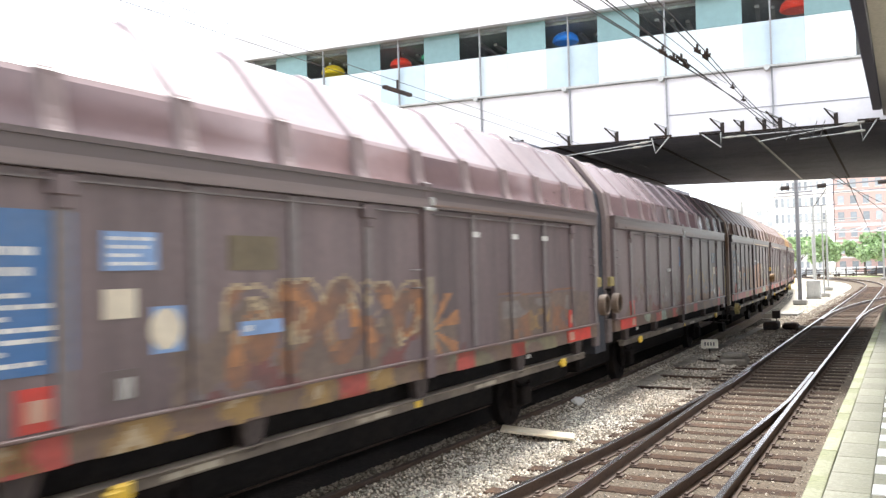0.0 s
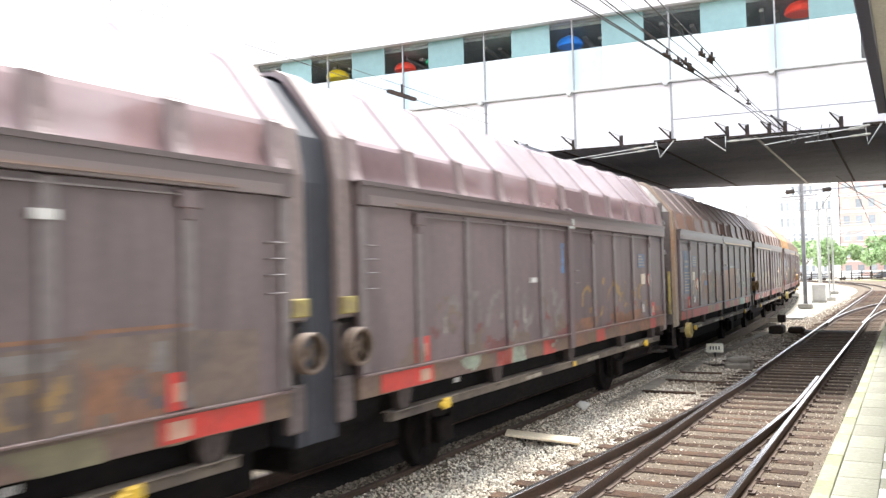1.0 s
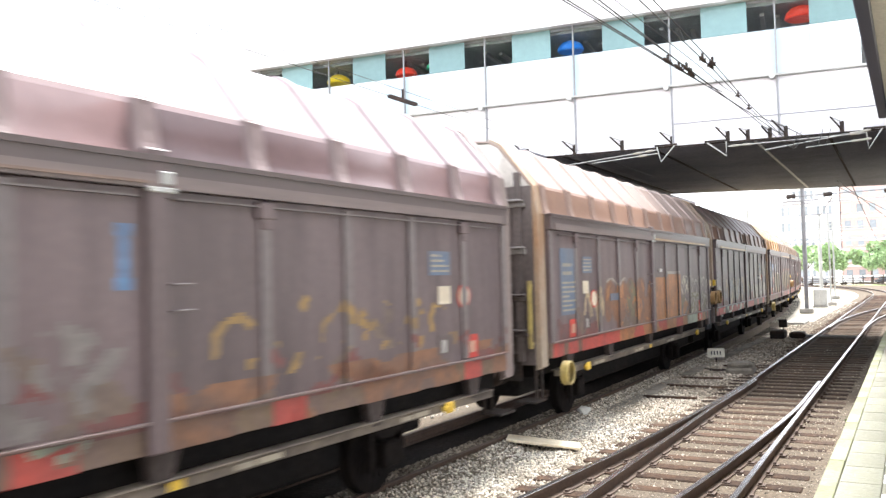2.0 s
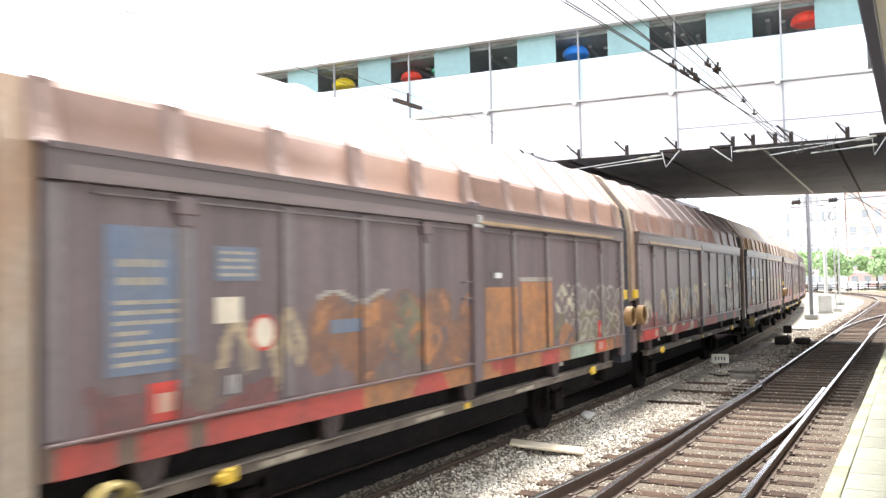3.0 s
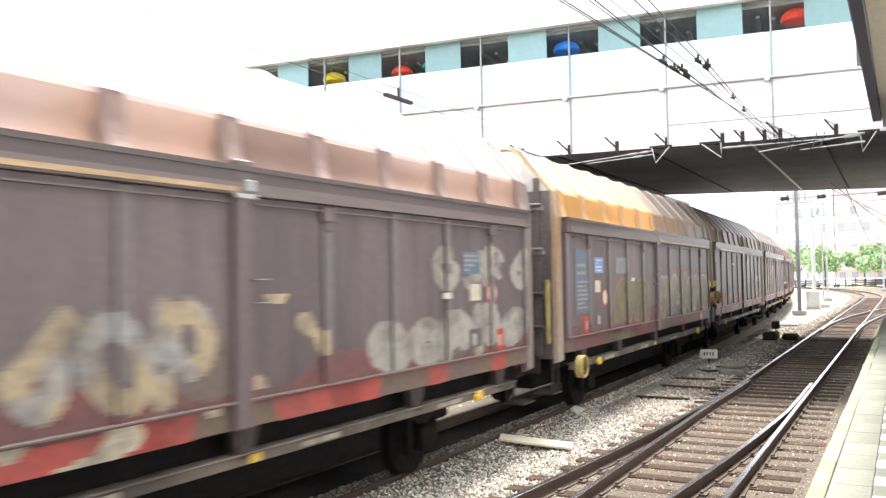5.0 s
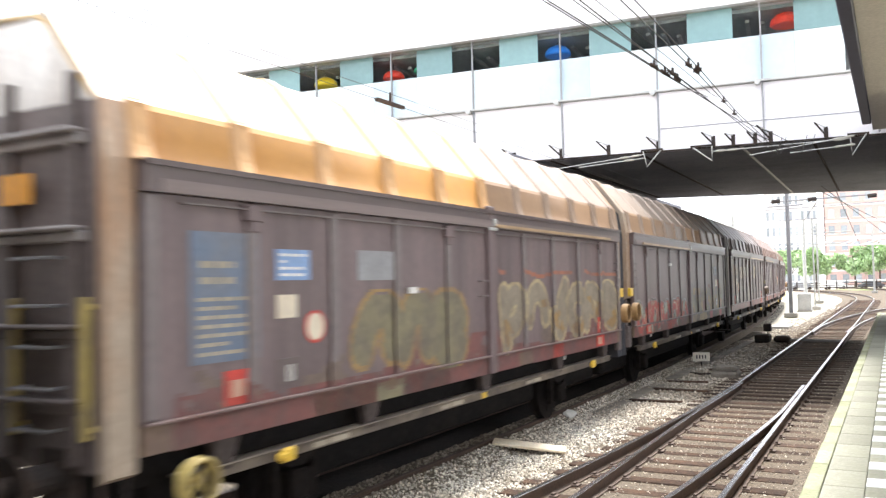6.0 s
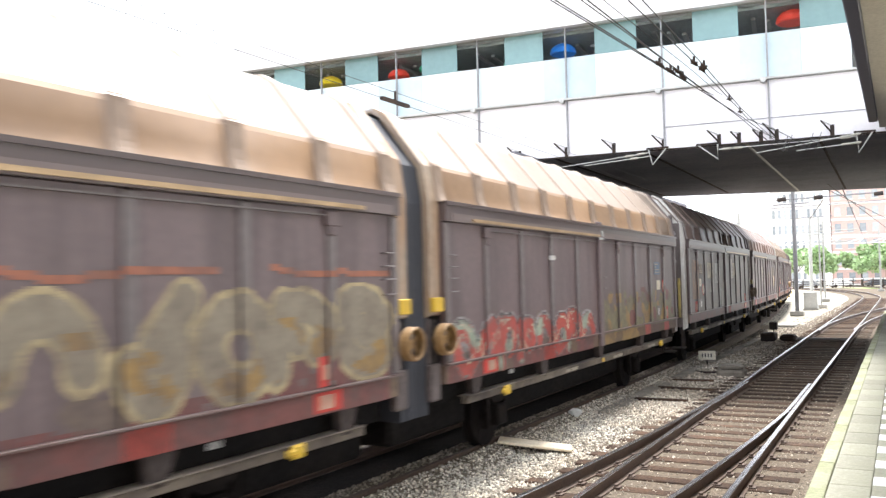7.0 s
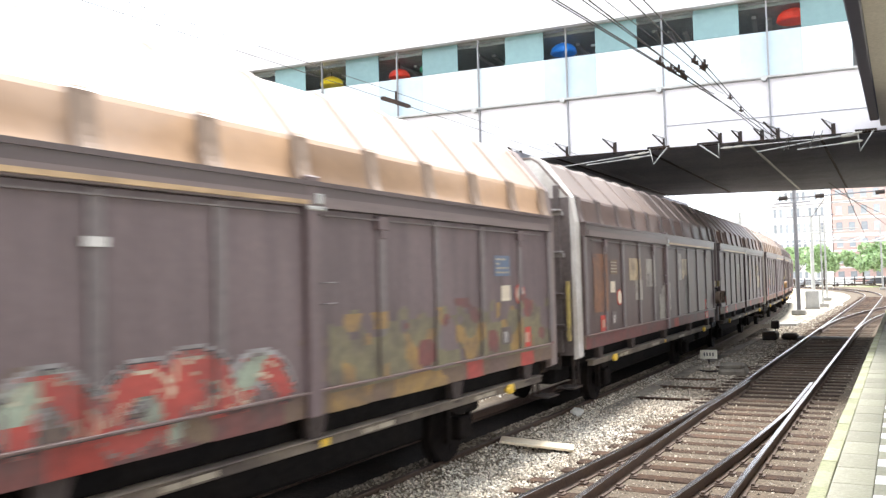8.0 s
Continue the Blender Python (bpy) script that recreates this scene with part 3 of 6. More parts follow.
def build_wagon_meshes():
    """Meshes that all wagons share, in the wagon's frame: X along, buffer end at +X."""
    out = {}
    # floor body between the doors
    out["body_core"] = mesh_of("body_core", boxes((X_T + 0.05, X_B - 0.05, -1.38, 1.38, 1.2, Z_BEAM - 0.02)), M_BLACK)
    # one door half with recessed panel, seen on both sides
    for key, a, b in (("door_a", X_D0, X_MID), ("door_b", X_MID, X_D1)):
        for sgn, side in ((-1, "r"), (1, "l")):
            y = sgn * HALF_W
            out[key + side] = mesh_of("door_panel", boxes((a + 0.02, b - 0.02, y - sgn * 0.06, y, Z_LEDGE, Z_EAVE), bev=0.006), M_WAGON_SIDE)
            out[key + side + "skirt"] = mesh_of("skirt", boxes((a + 0.02, b - 0.02, y - sgn * 0.07, y - sgn * 0.004, Z_SILL, Z_LEDGE - 0.004), bev=0.006), M_SKIRT)
            out[key + side + "ledge"] = mesh_of("door_ledge", boxes((a + 0.02, b - 0.02, y - sgn * 0.002, y + sgn * 0.05, Z_LEDGE - 0.004, Z_LEDGE + 0.018), bev=0.004), M_LEDGE)
    bm = boxes((-RIB_W / 2, RIB_W / 2, -0.002, RIB_D, Z_LEDGE + 0.03, Z_EAVE - 0.01), bev=0.012)
    out["rib"] = mesh_of("rib", bm, M_WAGON_RIB)
    bm = boxes((-0.10, 0.10, -0.01, 0.06, Z_SILL, Z_EAVE + 0.3), bev=0.015)
    out["mid_post"] = mesh_of("mid_post", bm, M_WAGON_SIDE)
    # eave beams: a plain one and one with a bright guide strip
    out["eave"] = mesh_of("eave_beam", boxes((-0.5, 0.5, -0.06, 0.055, Z_EAVE, Z_BEAM), (-0.5, 0.5, -0.06, 0.075, Z_BEAM - 0.035, Z_BEAM + 0.01)), M_EAVE)
    out["guide"] = mesh_of("guide_strip", boxes((-0.5, 0.5, 0.05, 0.085, Z_EAVE + 0.02, Z_EAVE + 0.06)), M_TRACKSTRIP)
    out["dull_guide"] = mesh_of("guide_strip", boxes((-0.5, 0.5, 0.05, 0.08, Z_EAVE + 0.028, Z_EAVE + 0.05)), M_TRACKDULL)
    out["band"] = mesh_of("eave_band", boxes((-0.5, 0.5, 0.05, 0.066, Z_EAVE + 0.004, Z_EAVE + 0.105)), M_BAND)
    out["drip"] = mesh_of("drip_rail", boxes((-0.5, 0.5, 0.0, 0.04, Z_EAVE - 0.07, Z_EAVE - 0.055)), M_WAGON_RIB)
    # hinge block
    out["hinge"] = mesh_of("hinge_block", boxes((-0.10, 0.10, 0.0, 0.055, Z_EAVE - 0.17, Z_EAVE - 0.02), (-0.05, 0.05, 0.0, 0.05, Z_EAVE - 0.26, Z_EAVE - 0.16), bev=0.012), M_WAGON_SIDE)
    # roof ribs follow the outline
    bm = bmesh.new()
    sweep(bm, [[(x, y, z) for y, z in full_roof(g)] for x, g in ((-0.10, -0.004), (-0.06, 0.03), (0.06, 0.03), (0.10, -0.004))])
    out["roof_rib"] = bm
    # corner post with its bent top, one for each corner
    for sgn, side in ((-1, "r"), (1, "l")):
        prof = [(sgn * 1.41, 2.02), (sgn * 1.41, Z_BEAM), (sgn * 1.345, Z_KNEE), (sgn * 0.83, Z_CREST - 0.12), (sgn * 0.66, Z_CREST - 0.03)]
        bm = bmesh.new()
        sweep(bm, [[(x, y, z) for y, z in prof] + [(x, y - sgn * 0.08, z - 0.04) for y, z in prof[::-1]] for x in (-POST / 2 + 0.01, POST / 2 - 0.01)], True)
        bmesh.ops.recalc_face_normals(bm, faces=bm.faces)
        out["post" + side] = bm
        narrow = bm.copy()
        for v in narrow.verts:
            v.co.x *= POST_B / POST
            if v.co.z < 2.1:
                v.co.z -= 0.95
        out["post_b" + side] = narrow
    # underframe
    out["solebar"] = mesh_of("solebar", boxes((X_T + 0.3, X_B - 0.2, -0.1, 0.1, 0.90, 1.22)), M_BLACK)
    out["floor_plate"] = mesh_of("floor_plate", boxes((X_T + 0.3, X_B - 0.2, -0.99, 0.99, 1.04, 1.19)), M_BLACK)
    # Plain black blocks added to stop lit ballast showing through beneath the wagon.
    out["brake_gear"] = mesh_of("brake_gear", boxes((-3.15, 2.95, -0.8, 0.8, 0.38, 1.03), bev=0.05), M_BLACK)
    out["draw_gear"] = mesh_of("draw_gear", boxes((-0.45, 0.45, -0.55, 0.55, 0.46, 1.03), bev=0.05), M_BLACK)
    out["end_gear"] = mesh_of("end_gear", boxes((-0.75, 1.25, -0.8, 0.8, 0.42, 1.03), bev=0.05), M_BLACK)
    for sgn, side in ((-1, "r"), (1, "l")):
        bm = boxes((X_T + 0.9, X_B - 0.7, sgn * 1.33, sgn * 1.43, 0.865, 0.955), (X_T + 0.9, X_B - 0.7, sgn * 1.28, sgn * 1.45, 0.95, 0.968), bev=0.008)
        out["beam" + side] = mesh_of("side_beam", bm, M_BEAM)
    bm = bmesh.new()
    sweep(bm, [[(-0.16, 0, 1.2), (0.16, 0, 1.2), (0.10, 0, 0.92), (-0.04, 0, 0.92)], [(-0.16, 0.10, 1.2), (0.16, 0.10, 1.2), (0.10, 0.10, 0.92), (-0.04, 0.10, 0.92)]], True)
    out["bracket"] = mesh_of("bracket", bm, M_BRACKET)
    # wheelset
    bm = bmesh.new()
    cyl(bm, (0, -0.95, 0), (0, 0.95, 0), 0.08, n=10)
    for sgn in (-1, 1):
        cyl(bm, (0, sgn * 0.70, 0), (0, sgn * 0.83, 0), 0.46, n=24)
        cyl(bm, (0, sgn * 0.68, 0), (0, sgn * 0.71, 0), 0.49, n=24)
        cyl(bm, (0, sgn * 0.83, 0), (0, sgn * 0.86, 0), 0.16, n=12)
        for k in range(4):
            a = math.tau * k / 4
            cyl(bm, (0.29 * math.cos(a), sgn * 0.825, 0.29 * math.sin(a)), (0.29 * math.cos(a), sgn * 0.842, 0.29 * math.sin(a)), 0.05, n=8)
    out["wheelset"] = mesh_of("wheelset", bm, M_GEAR)
    out["axlebox"] = mesh_of("axle_box", boxes((-0.16, 0.16, 0.88, 1.12, 0.32, 0.62), bev=0.03), M_GEAR)
    bm = bmesh.new()
    prof = [(-0.55, 0.86), (0.55, 0.86), (0.5, 0.83), (0.3, 0.74), (0.12, 0.64), (-0.12, 0.64), (-0.3, 0.74), (-0.5, 0.83)]
    sweep(bm, [[(x, y, z) for x, z in prof] for y in (0.93, 1.05)], True)
    out["spring"] = mesh_of("leaf_spring", bm, M_GEAR)
    out["guard"] = mesh_of("axle_guard", boxes((-0.04, 0.04, 0.95, 1.03, 0.30, 0.95)), M_GEAR)
    # hand wheel
    bm = bmesh.new()
    for dy in (0.0, 0.09):
        torus(bm, Matrix.Translation((0, dy, 0)) @ pose(0, 0, 0, 90), 0.17, 0.02, 24, 6)
    for k in range(24):
        a, b = math.tau * k / 24, math.tau * (k + 1) / 24
        bm.faces.new([bm.verts.new((0.185 * math.cos(q), d, 0.185 * math.sin(q))) for q, d in ((a, 0), (b, 0), (b, 0.09), (a, 0.09))])
    cyl(bm, (0, -0.12, 0), (0, 0.05, 0), 0.035, n=10)
    for k in range(4):
        a = math.tau * (k + 0.5) / 4
        cyl(bm, (0, 0.04, 0), (0.17 * math.cos(a), 0.04, 0.17 * math.sin(a)), 0.016, n=6)
    out["handwheel"], out["handwheel_dull"] = bm, bm.copy()
    # buffer
    bm = bmesh.new()
    cyl(bm, (X_B - 0.05, 0, 1.06), (X_B + 0.33, 0, 1.06), 0.11, n=14)
    cyl(bm, (X_B + 0.25, 0, 1.06), (X_B + 0.58, 0, 1.06), 0.075, n=14)
    cyl(bm, (X_B + 0.58, 0, 1.06), (X_B + 0.63, 0, 1.06), 0.22, 0.20, n=20)
    box(bm, X_B - 0.06, X_B + 0.0, -0.2, 0.2, 0.86, 1.26)
    out["buffer"] = mesh_of("buffer", bm, M_IRON)
    bm = bmesh.new()
    box(bm, X_B - 0.02, X_B + 0.45, -0.05, 0.05, 0.98, 1.08)
    torus(bm, pose(X_B + 0.5, 0, 0.94, 90), 0.09, 0.025, 14, 6)
    torus(bm, pose(X_B + 0.56, 0, 0.80, 0, 90), 0.08, 0.025, 14, 6)
    out["coupling"] = mesh_of("coupling", bm, M_IRON)
    return out


WM = build_wagon_meshes()
M_DARKDOOR = mat("dark_red_brown_door", (0.115, 0.075, 0.065), 0.44, grain=14, stain=1.7, vary=0.12, bump=0.04, dirt=(0.065, 0.045, 0.04), dirt_amount=0.9, streak=0.13, random_amount=0.10)
DARK_DOORS = {}
for key_ in ("door_ar", "door_al", "door_br", "door_bl"):
    DARK_DOORS[key_] = WM[key_].copy()
    DARK_DOORS[key_].materials[0] = M_DARKDOOR
RIB_TONES, RIB_PAINT = {}, {}
for tone_, c_ in (("mauve", (0.22, 0.16, 0.155)), ("brown", (0.27, 0.18, 0.145)), ("orange", (0.52, 0.30, 0.13)), ("tan", (0.30, 0.215, 0.155)), ("dark", (0.12, 0.09, 0.08))):
    RIB_TONES[tone_] = mesh_of("roof_rib", WM["roof_rib"].copy(), M_ROOFS[tone_][1])
    RIB_PAINT[tone_] = (mat(tone_ + "_roof_rib", c_, 0.45, grain=14, stain=1.5, vary=0.12, dirt=tuple(v * 0.7 for v in c_)))
UP_RIB = {}
for tone_ in RIB_TONES:
    bm = bmesh.new()
    sweep(bm, [[(x, y, z) for y, z in roof_section(g)[:7]] for x, g in ((-0.125, -0.004), (-0.095, 0.04), (0.095, 0.04), (0.125, -0.004))])
    box(bm, -0.10, 0.10, 1.30, 1.375, Z_KNEE - 0.05, Z_KNEE + 0.03, 0.015)
    UP_RIB[tone_] = mesh_of("upper_rib", bm, RIB_PAINT[tone_])
STENCIL = mesh_of("stencil", boxes(*[(-0.13 + 0.055 * k, -0.09 + 0.055 * k, 0.001, 0.006, 1.045, 1.105) for k in range(5)]), M_TEXT)
BEAM_LABEL = mesh_of("beam_label", boxes((-0.30, 0.02, 0.001, 0.005, 0.885, 0.935), (0.06, 0.28, 0.001, 0.005, 0.885, 0.93)), M_TANTEXT)
BEAM_MARK = mesh_of("beam_mark", boxes((-0.07, 0.07, 0.001, 0.006, 0.872, 0.945)), M_YELLOW)
LATCH = mesh_of("latch_plate", boxes((-0.12, -0.02, 0.055, 0.082, Z_EAVE + 0.03, Z_EAVE + 0.13), (-0.16, 0.10, 0.055, 0.075, Z_EAVE - 0.03, Z_EAVE + 0.012), bev=0.008), M_GALV)
GRIPS = mesh_of("grip", tube([(0, 0, 0), (0, 0.05, 0), (0.17, 0.05, 0), (0.17, 0, 0)], 0.010, 5), M_WAGON_RIB)
M_HANDWHEEL = WM["handwheel"]
HW_OCHRE = mesh_of("handwheel", M_HANDWHEEL.copy(), M_RUSTWHEEL)
HW_YELLOW = mesh_of("handwheel", M_HANDWHEEL, M_RAILYELLOW)
POSTS = {}
for side in "rl":
    for key, material in (("brown", M_POST_BROWN), ("beige", M_POST_BEIGE), ("white", M_POST_WHITE)):
        POSTS[key + side] = mesh_of("corner_post", WM["post" + side].copy(), material)
        POSTS[key + "_b" + side] = mesh_of("corner_post", WM["post_b" + side].copy(), material)
LOWPOST = mesh_of("lower_post", boxes((-POST / 2 + 0.02, POST / 2 - 0.02, -0.10, 0.0, 1.0, 1.44), (-POST / 2 + 0.03, POST / 2 - 0.03, -0.12, -0.03, 1.43, 1.98), bev=0.02), M_LOWPOST)
HW_DULL = mesh_of("handwheel", WM["handwheel_dull"], mat("rusty_handwheel", (0.17, 0.12, 0.085), 0.6, grain=20, stain=4, vary=0.2, dirt=(0.09, 0.065, 0.05)))
DULL_YELLOW = mat("faded_yellow_plate", (0.42, 0.34, 0.10), 0.55, grain=20, stain=4, vary=0.2, dirt=(0.2, 0.15, 0.08), dirt_amount=0.8)
YBLOCK = mesh_of("yellow_plate", boxes((-0.115, 0.115, -0.01, 0.06, 2.05, 2.22), bev=0.01), M_YELLOW)
YBLOCK_DULL = mesh_of("yellow_plate", boxes((-0.115, 0.115, -0.01, 0.06, 2.05, 2.22), bev=0.01), DULL_YELLOW)
LEVER = mesh_of("brake_lever", boxes((-0.10, 0.08, 0.0, 0.05, 0.84, 0.97), (0.02, 0.14, 0.0, 0.06, 0.87, 0.94), bev=0.02), M_YELLOW)
END_WALL = mesh_of("end_wall", boxes((X_B - 0.06, X_B - 0.01, -1.32, 1.32, 1.1, Z_KNEE - 0.003)), M_ENDDARK)
# Gable takes white paint to show the overhead light on the end wall's top.
GABLE = bmesh.new()
sweep(GABLE, [[(x, y, z) for y, z in ((1.3, Z_KNEE), (0.80, Z_CREST - 0.17), (0.62, Z_CREST - 0.1), (-0.62, Z_CREST - 0.1), (-0.80, Z_CREST - 0.17), (-1.3, Z_KNEE))] for x in (X_B - 0.06, X_B - 0.01)], True)
GABLE = mesh_of("gable", GABLE, M_POST_WHITE)
END_RIBS = [mesh_of("end_shelf", boxes((X_B - 0.012, X_B + 0.13, -1.2, 1.2, z, z + 0.035), (X_B - 0.011, X_B + 0.05, -1.22, 1.22, z - 0.08, z - 0.002), bev=0.012), m) for z, m in ((1.60, M_ENDDARK), (2.13, M_ENDDARK), (2.84, M_ENDSHELF), (3.55, M_ENDSHELF))]
END_STUD = mesh_of("end_stud", boxes((X_B - 0.012, X_B + 0.045, -0.05, 0.05, 1.15, 4.0), bev=0.01), M_ENDDARK)
RUNG = mesh_of("rung", tube([(X_B - 0.01, -0.2, 0), (X_B + 0.12, -0.2, 0), (X_B + 0.12, 0.2, 0), (X_B - 0.01, 0.2, 0)], 0.014, 5), M_STEEL)
HANDRAIL = mesh_of("handrail", boxes((X_B + 0.04, X_B + 0.09, -0.03, 0.03, 1.35, 2.36), (X_B - 0.02, X_B + 0.07, -0.02, 0.02, 1.4, 1.44), (X_B - 0.02, X_B + 0.07, -0.02, 0.02, 2.27, 2.31), bev=0.008), M_RAILYELLOW)
END_SIGN = mesh_of("end_sign", boxes((X_B + 0.05, X_B + 0.065, 0.32, 0.68, 3.06, 3.29), (X_B + 0.0, X_B + 0.049, 0.46, 0.54, 3.1, 3.25)), M_ORANGE)
STEP = mesh_of("footstep", boxes((X_B - 0.30, X_B + 0.12, -1.36, -1.02, 0.55, 0.58), (X_B - 0.28, X_B - 0.25, -1.1, -1.06, 0.55, 1.2), (X_B - 0.06, X_B - 0.03, -1.1, -1.06, 0.55, 1.2)), M_IRON)
BELLOWS = bmesh.new()
_o = [(1.33, 0.85), (1.33, Z_BEAM - 0.05), (1.25, Z_KNEE - 0.02), (0.75, Z_CREST - 0.2), (0.6, Z_CREST - 0.12), (-0.6, Z_CREST - 0.12), (-0.75, Z_CREST - 0.2), (-1.25, Z_KNEE - 0.02), (-1.33, Z_BEAM - 0.05), (-1.33, 0.85)]
sweep(BELLOWS, [[(X_T + x, y * (1 - k), z) for y, z in _o] for x, k in ((0.06, 0.0), (-0.02, 0.0), (-0.055, 0.02), (-0.09, 0.0), (-0.13, 0.0), (-0.18, 0.02), (-0.238, 0.01))], True)
BELLOWS = mesh_of("bellows", BELLOWS, M_BELLOWS)


def at(mesh, name, parent, x=0.0, y=0.0, z=0.0, rz=0.0, sx=1.0, label=""):
    ob = new(name, mesh)
    ob.parent = parent
    ob.matrix_local = pose(x, y, z, 0, 0, rz) @ Matrix.Diagonal((sx, 1, 1, 1))
    if label:
        tagged(ob, label)
    return ob


def make_wagon(label, roof, t_post, b_post, yellow_wheel):
    w = thing("freight_wagon", label, "freight wagon", group="wagons of the passing train")
    at(WM["body_core"], "body", w)
    h = roof_section()
    k = 6
    for tone, a, b in ((roof[0], X_T, X_MID), (roof[1], X_MID, X_B)):
        words = tone.replace("mauve", "mauve-brown").replace("dark", "dark brown")
        for sgn in (-1, 1):
            bm = bmesh.new()
            ring = [(sgn * y, z) for y, z in h[:k + 1]]
            sweep(bm, [[(x, y, z) for y, z in ring] + [(x, y - sgn * 0.03, z - 0.02) for y, z in ring[::-1]] for x in (max(a, X_D0 - 0.02), min(b, X_D1 + 0.02))], True)
            bmesh.ops.recalc_face_normals(bm, faces=bm.faces)
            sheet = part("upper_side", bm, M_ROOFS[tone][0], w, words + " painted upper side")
            for f_ in sheet.data.polygons[:k - 1]:
                f_.use_smooth = True
        bm = bmesh.new()
        ring = h[k:] + [(-y, z) for y, z in h[-2:k - 1:-1]]
        sweep(bm, [[(x, y, z) for y, z in ring] + [(x, y * 0.98, z - 0.03) for y, z in ring[::-1]] for x in (a, b)], True)
        bmesh.ops.recalc_face_normals(bm, faces=bm.faces)
        # Roof sheet in the lighter tone that has the sunlight put into it.
        part("roof_sheet", bm, M_ROOFS[tone][1], w, "sunlit-toned " + words + " roof sheet")
    part("end_cap", boxes((X_T + 0.02, X_T + 0.06, -1.28, 1.28, 1.1, Z_KNEE)), M_BELLOWS, w)
    for x in RIBS + [X_MID, X_D0 + 0.06, X_D1 - 0.06]:
        tone = roof[0] if x < X_MID else roof[1]
        at(RIB_TONES[tone], "roof_rib", w, x)
        at(UP_RIB[tone], "upper_rib", w, x, 0, 0.002, 0)
        at(UP_RIB[tone], "upper_rib", w, x, 0, 0.002, 180)
    for sgn, side in ((-1, "r"), (1, "l")):
        y, rz = sgn * HALF_W, 0 if sgn > 0 else 180
        for key in ("door_a", "door_b"):
            at((DARK_DOORS if roof[0] == "dark" else WM)[key + side], "door", w)
            at(WM[key + side + "skirt"], "skirt", w)
            at(WM[key + side + "ledge"], "door_ledge", w)
        for x in RIBS:
            at(WM["rib"], "rib", w, x, y, 0, rz)
        for x in (X_D0 + 0.08, X_D1 - 0.08):
            at(WM["rib"], "rib", w, x, y, 0, rz)
        at(WM["mid_post"], "mid_post", w, X_MID, y, 0, rz)
        at(WM["eave"], "eave_beam", w, (X_D0 + X_D1) / 2, y, 0, rz, X_D1 - X_D0)
        at(WM["band"], "eave_band", w, (X_D0 + X_D1) / 2, y, 0, rz, X_D1 - X_D0 - 0.3)
        at(WM["dull_guide" if roof[0] == "mauve" else "guide"], "guide_strip", w, (X_D0 + X_MID) / 2 + 0.3, y, 0, rz, X_MID - X_D0 - 0.8, "worn metal guide strip")
        for a, b in ((X_D0 + 1.2, X_MID - 0.15), (X_MID + 0.15, X_D1 - 0.4)):
            at(WM["drip"], "drip_rail", w, (a + b) / 2, y, 0, rz, b - a)
        for x in (RIBS[0], RIBS[PANELS - 1], RIBS[-1]):
            at(WM["hinge"], "hinge_block", w, x, y, 0, rz)
        at(LATCH, "latch_plate", w, X_MID, y, 0, rz, 1, "pale worn latch plate")
        at(WM["beam" + side], "side_beam", w)
        for x in (X_D0 + 0.9, RIBS[2] - 0.3, X_MID + 0.1, RIBS[5] + 0.5, X_D1 - 0.9):
            at(WM["bracket"], "bracket", w, x, y - sgn * 0.02 - (0.1 if sgn > 0 else -0.1), 0, rz)
        for x, key, name in ((X_T + POST / 2, t_post, "corner_post"), (X_B - POST_B / 2, b_post + "_b", "corner_post")):
            at(POSTS[key + side], name, w, x)
        at(LOWPOST, "lower_post", w, X_T + POST / 2, sgn * 1.41, 0, rz)
        at(YBLOCK_DULL if t_post == "brown" else YBLOCK, "yellow_plate", w, X_T + POST / 2, sgn * 1.41, 0, rz, 1, "yellow painted plate")
        at(HW_DULL if t_post == "brown" else HW_OCHRE, "handwheel", w, X_T + POST / 2, sgn * 1.50, 1.73, rz, 1, "ochre painted brake handwheel")
        if yellow_wheel:
            at(HW_YELLOW, "handwheel", w, X_B - 0.75, sgn * 1.49, 0.92, rz, 1, "yellow brake handwheel")
        for x in (X_MID - 1.5, X_MID + 1.1, X_B - 2.6):
            at(BEAM_LABEL, "beam_label", w, x, sgn * 1.43, 0, rz, 1, "greyed lettering on the side beam")
        at(BEAM_MARK, "beam_mark", w, X_MID + 0.2, sgn * 1.43, 0, rz, 1, "small yellow mark on the side beam")
        at(STENCIL, "stencil", w, X_T + 2.75, sgn * 1.2, 0, rz, 0.6, "white stencilled lettering")
        at(LEVER, "brake_lever", w, X_B - 1.9, sgn * 1.44, 0, rz, 1, "yellow brake lever")
        at(LEVER, "brake_lever", w, X_T + 2.0, sgn * 1.44, 0, rz, 1, "yellow brake lever")
        for x0, zs in ((X_D0 + 0.12, (2.28, 2.44, 2.58, 2.72)), (X_MID + 0.16, (2.22, 2.42))):
            for z in zs:
                at(GRIPS, "grip", w, x0 if sgn > 0 else x0 + 0.17, y, z, rz)
        for x in (-3.7, 3.5):
            at(WM["axlebox"], "axle_box", w, x, 0, 0, rz)
            at(WM["spring"], "leaf_spring", w, x, 0, 0, rz)
            for dx in (-0.3, 0.3):
                at(WM["guard"], "axle_guard", w, x + dx, 0, 0, rz)
    for y in (-1.1, 1.1):
        at(WM["solebar"], "solebar", w, 0, y)
    at(WM["floor_plate"], "floor_plate", w)
    at(WM["brake_gear"], "brake_gear", w)
    at(WM["end_gear"], "end_gear", w, X_T + 0.79)
    at(WM["draw_gear"], "draw_gear", w, X_B - 1.5)
    at(BELLOWS, "bellows", w)
    at(END_WALL, "end_wall", w, label="grimy dark brown end wall")
    at(GABLE, "gable", w, label="dirty gable sheet whitened for the light from above")
    for m in END_RIBS:
        at(m, "end_shelf", w)
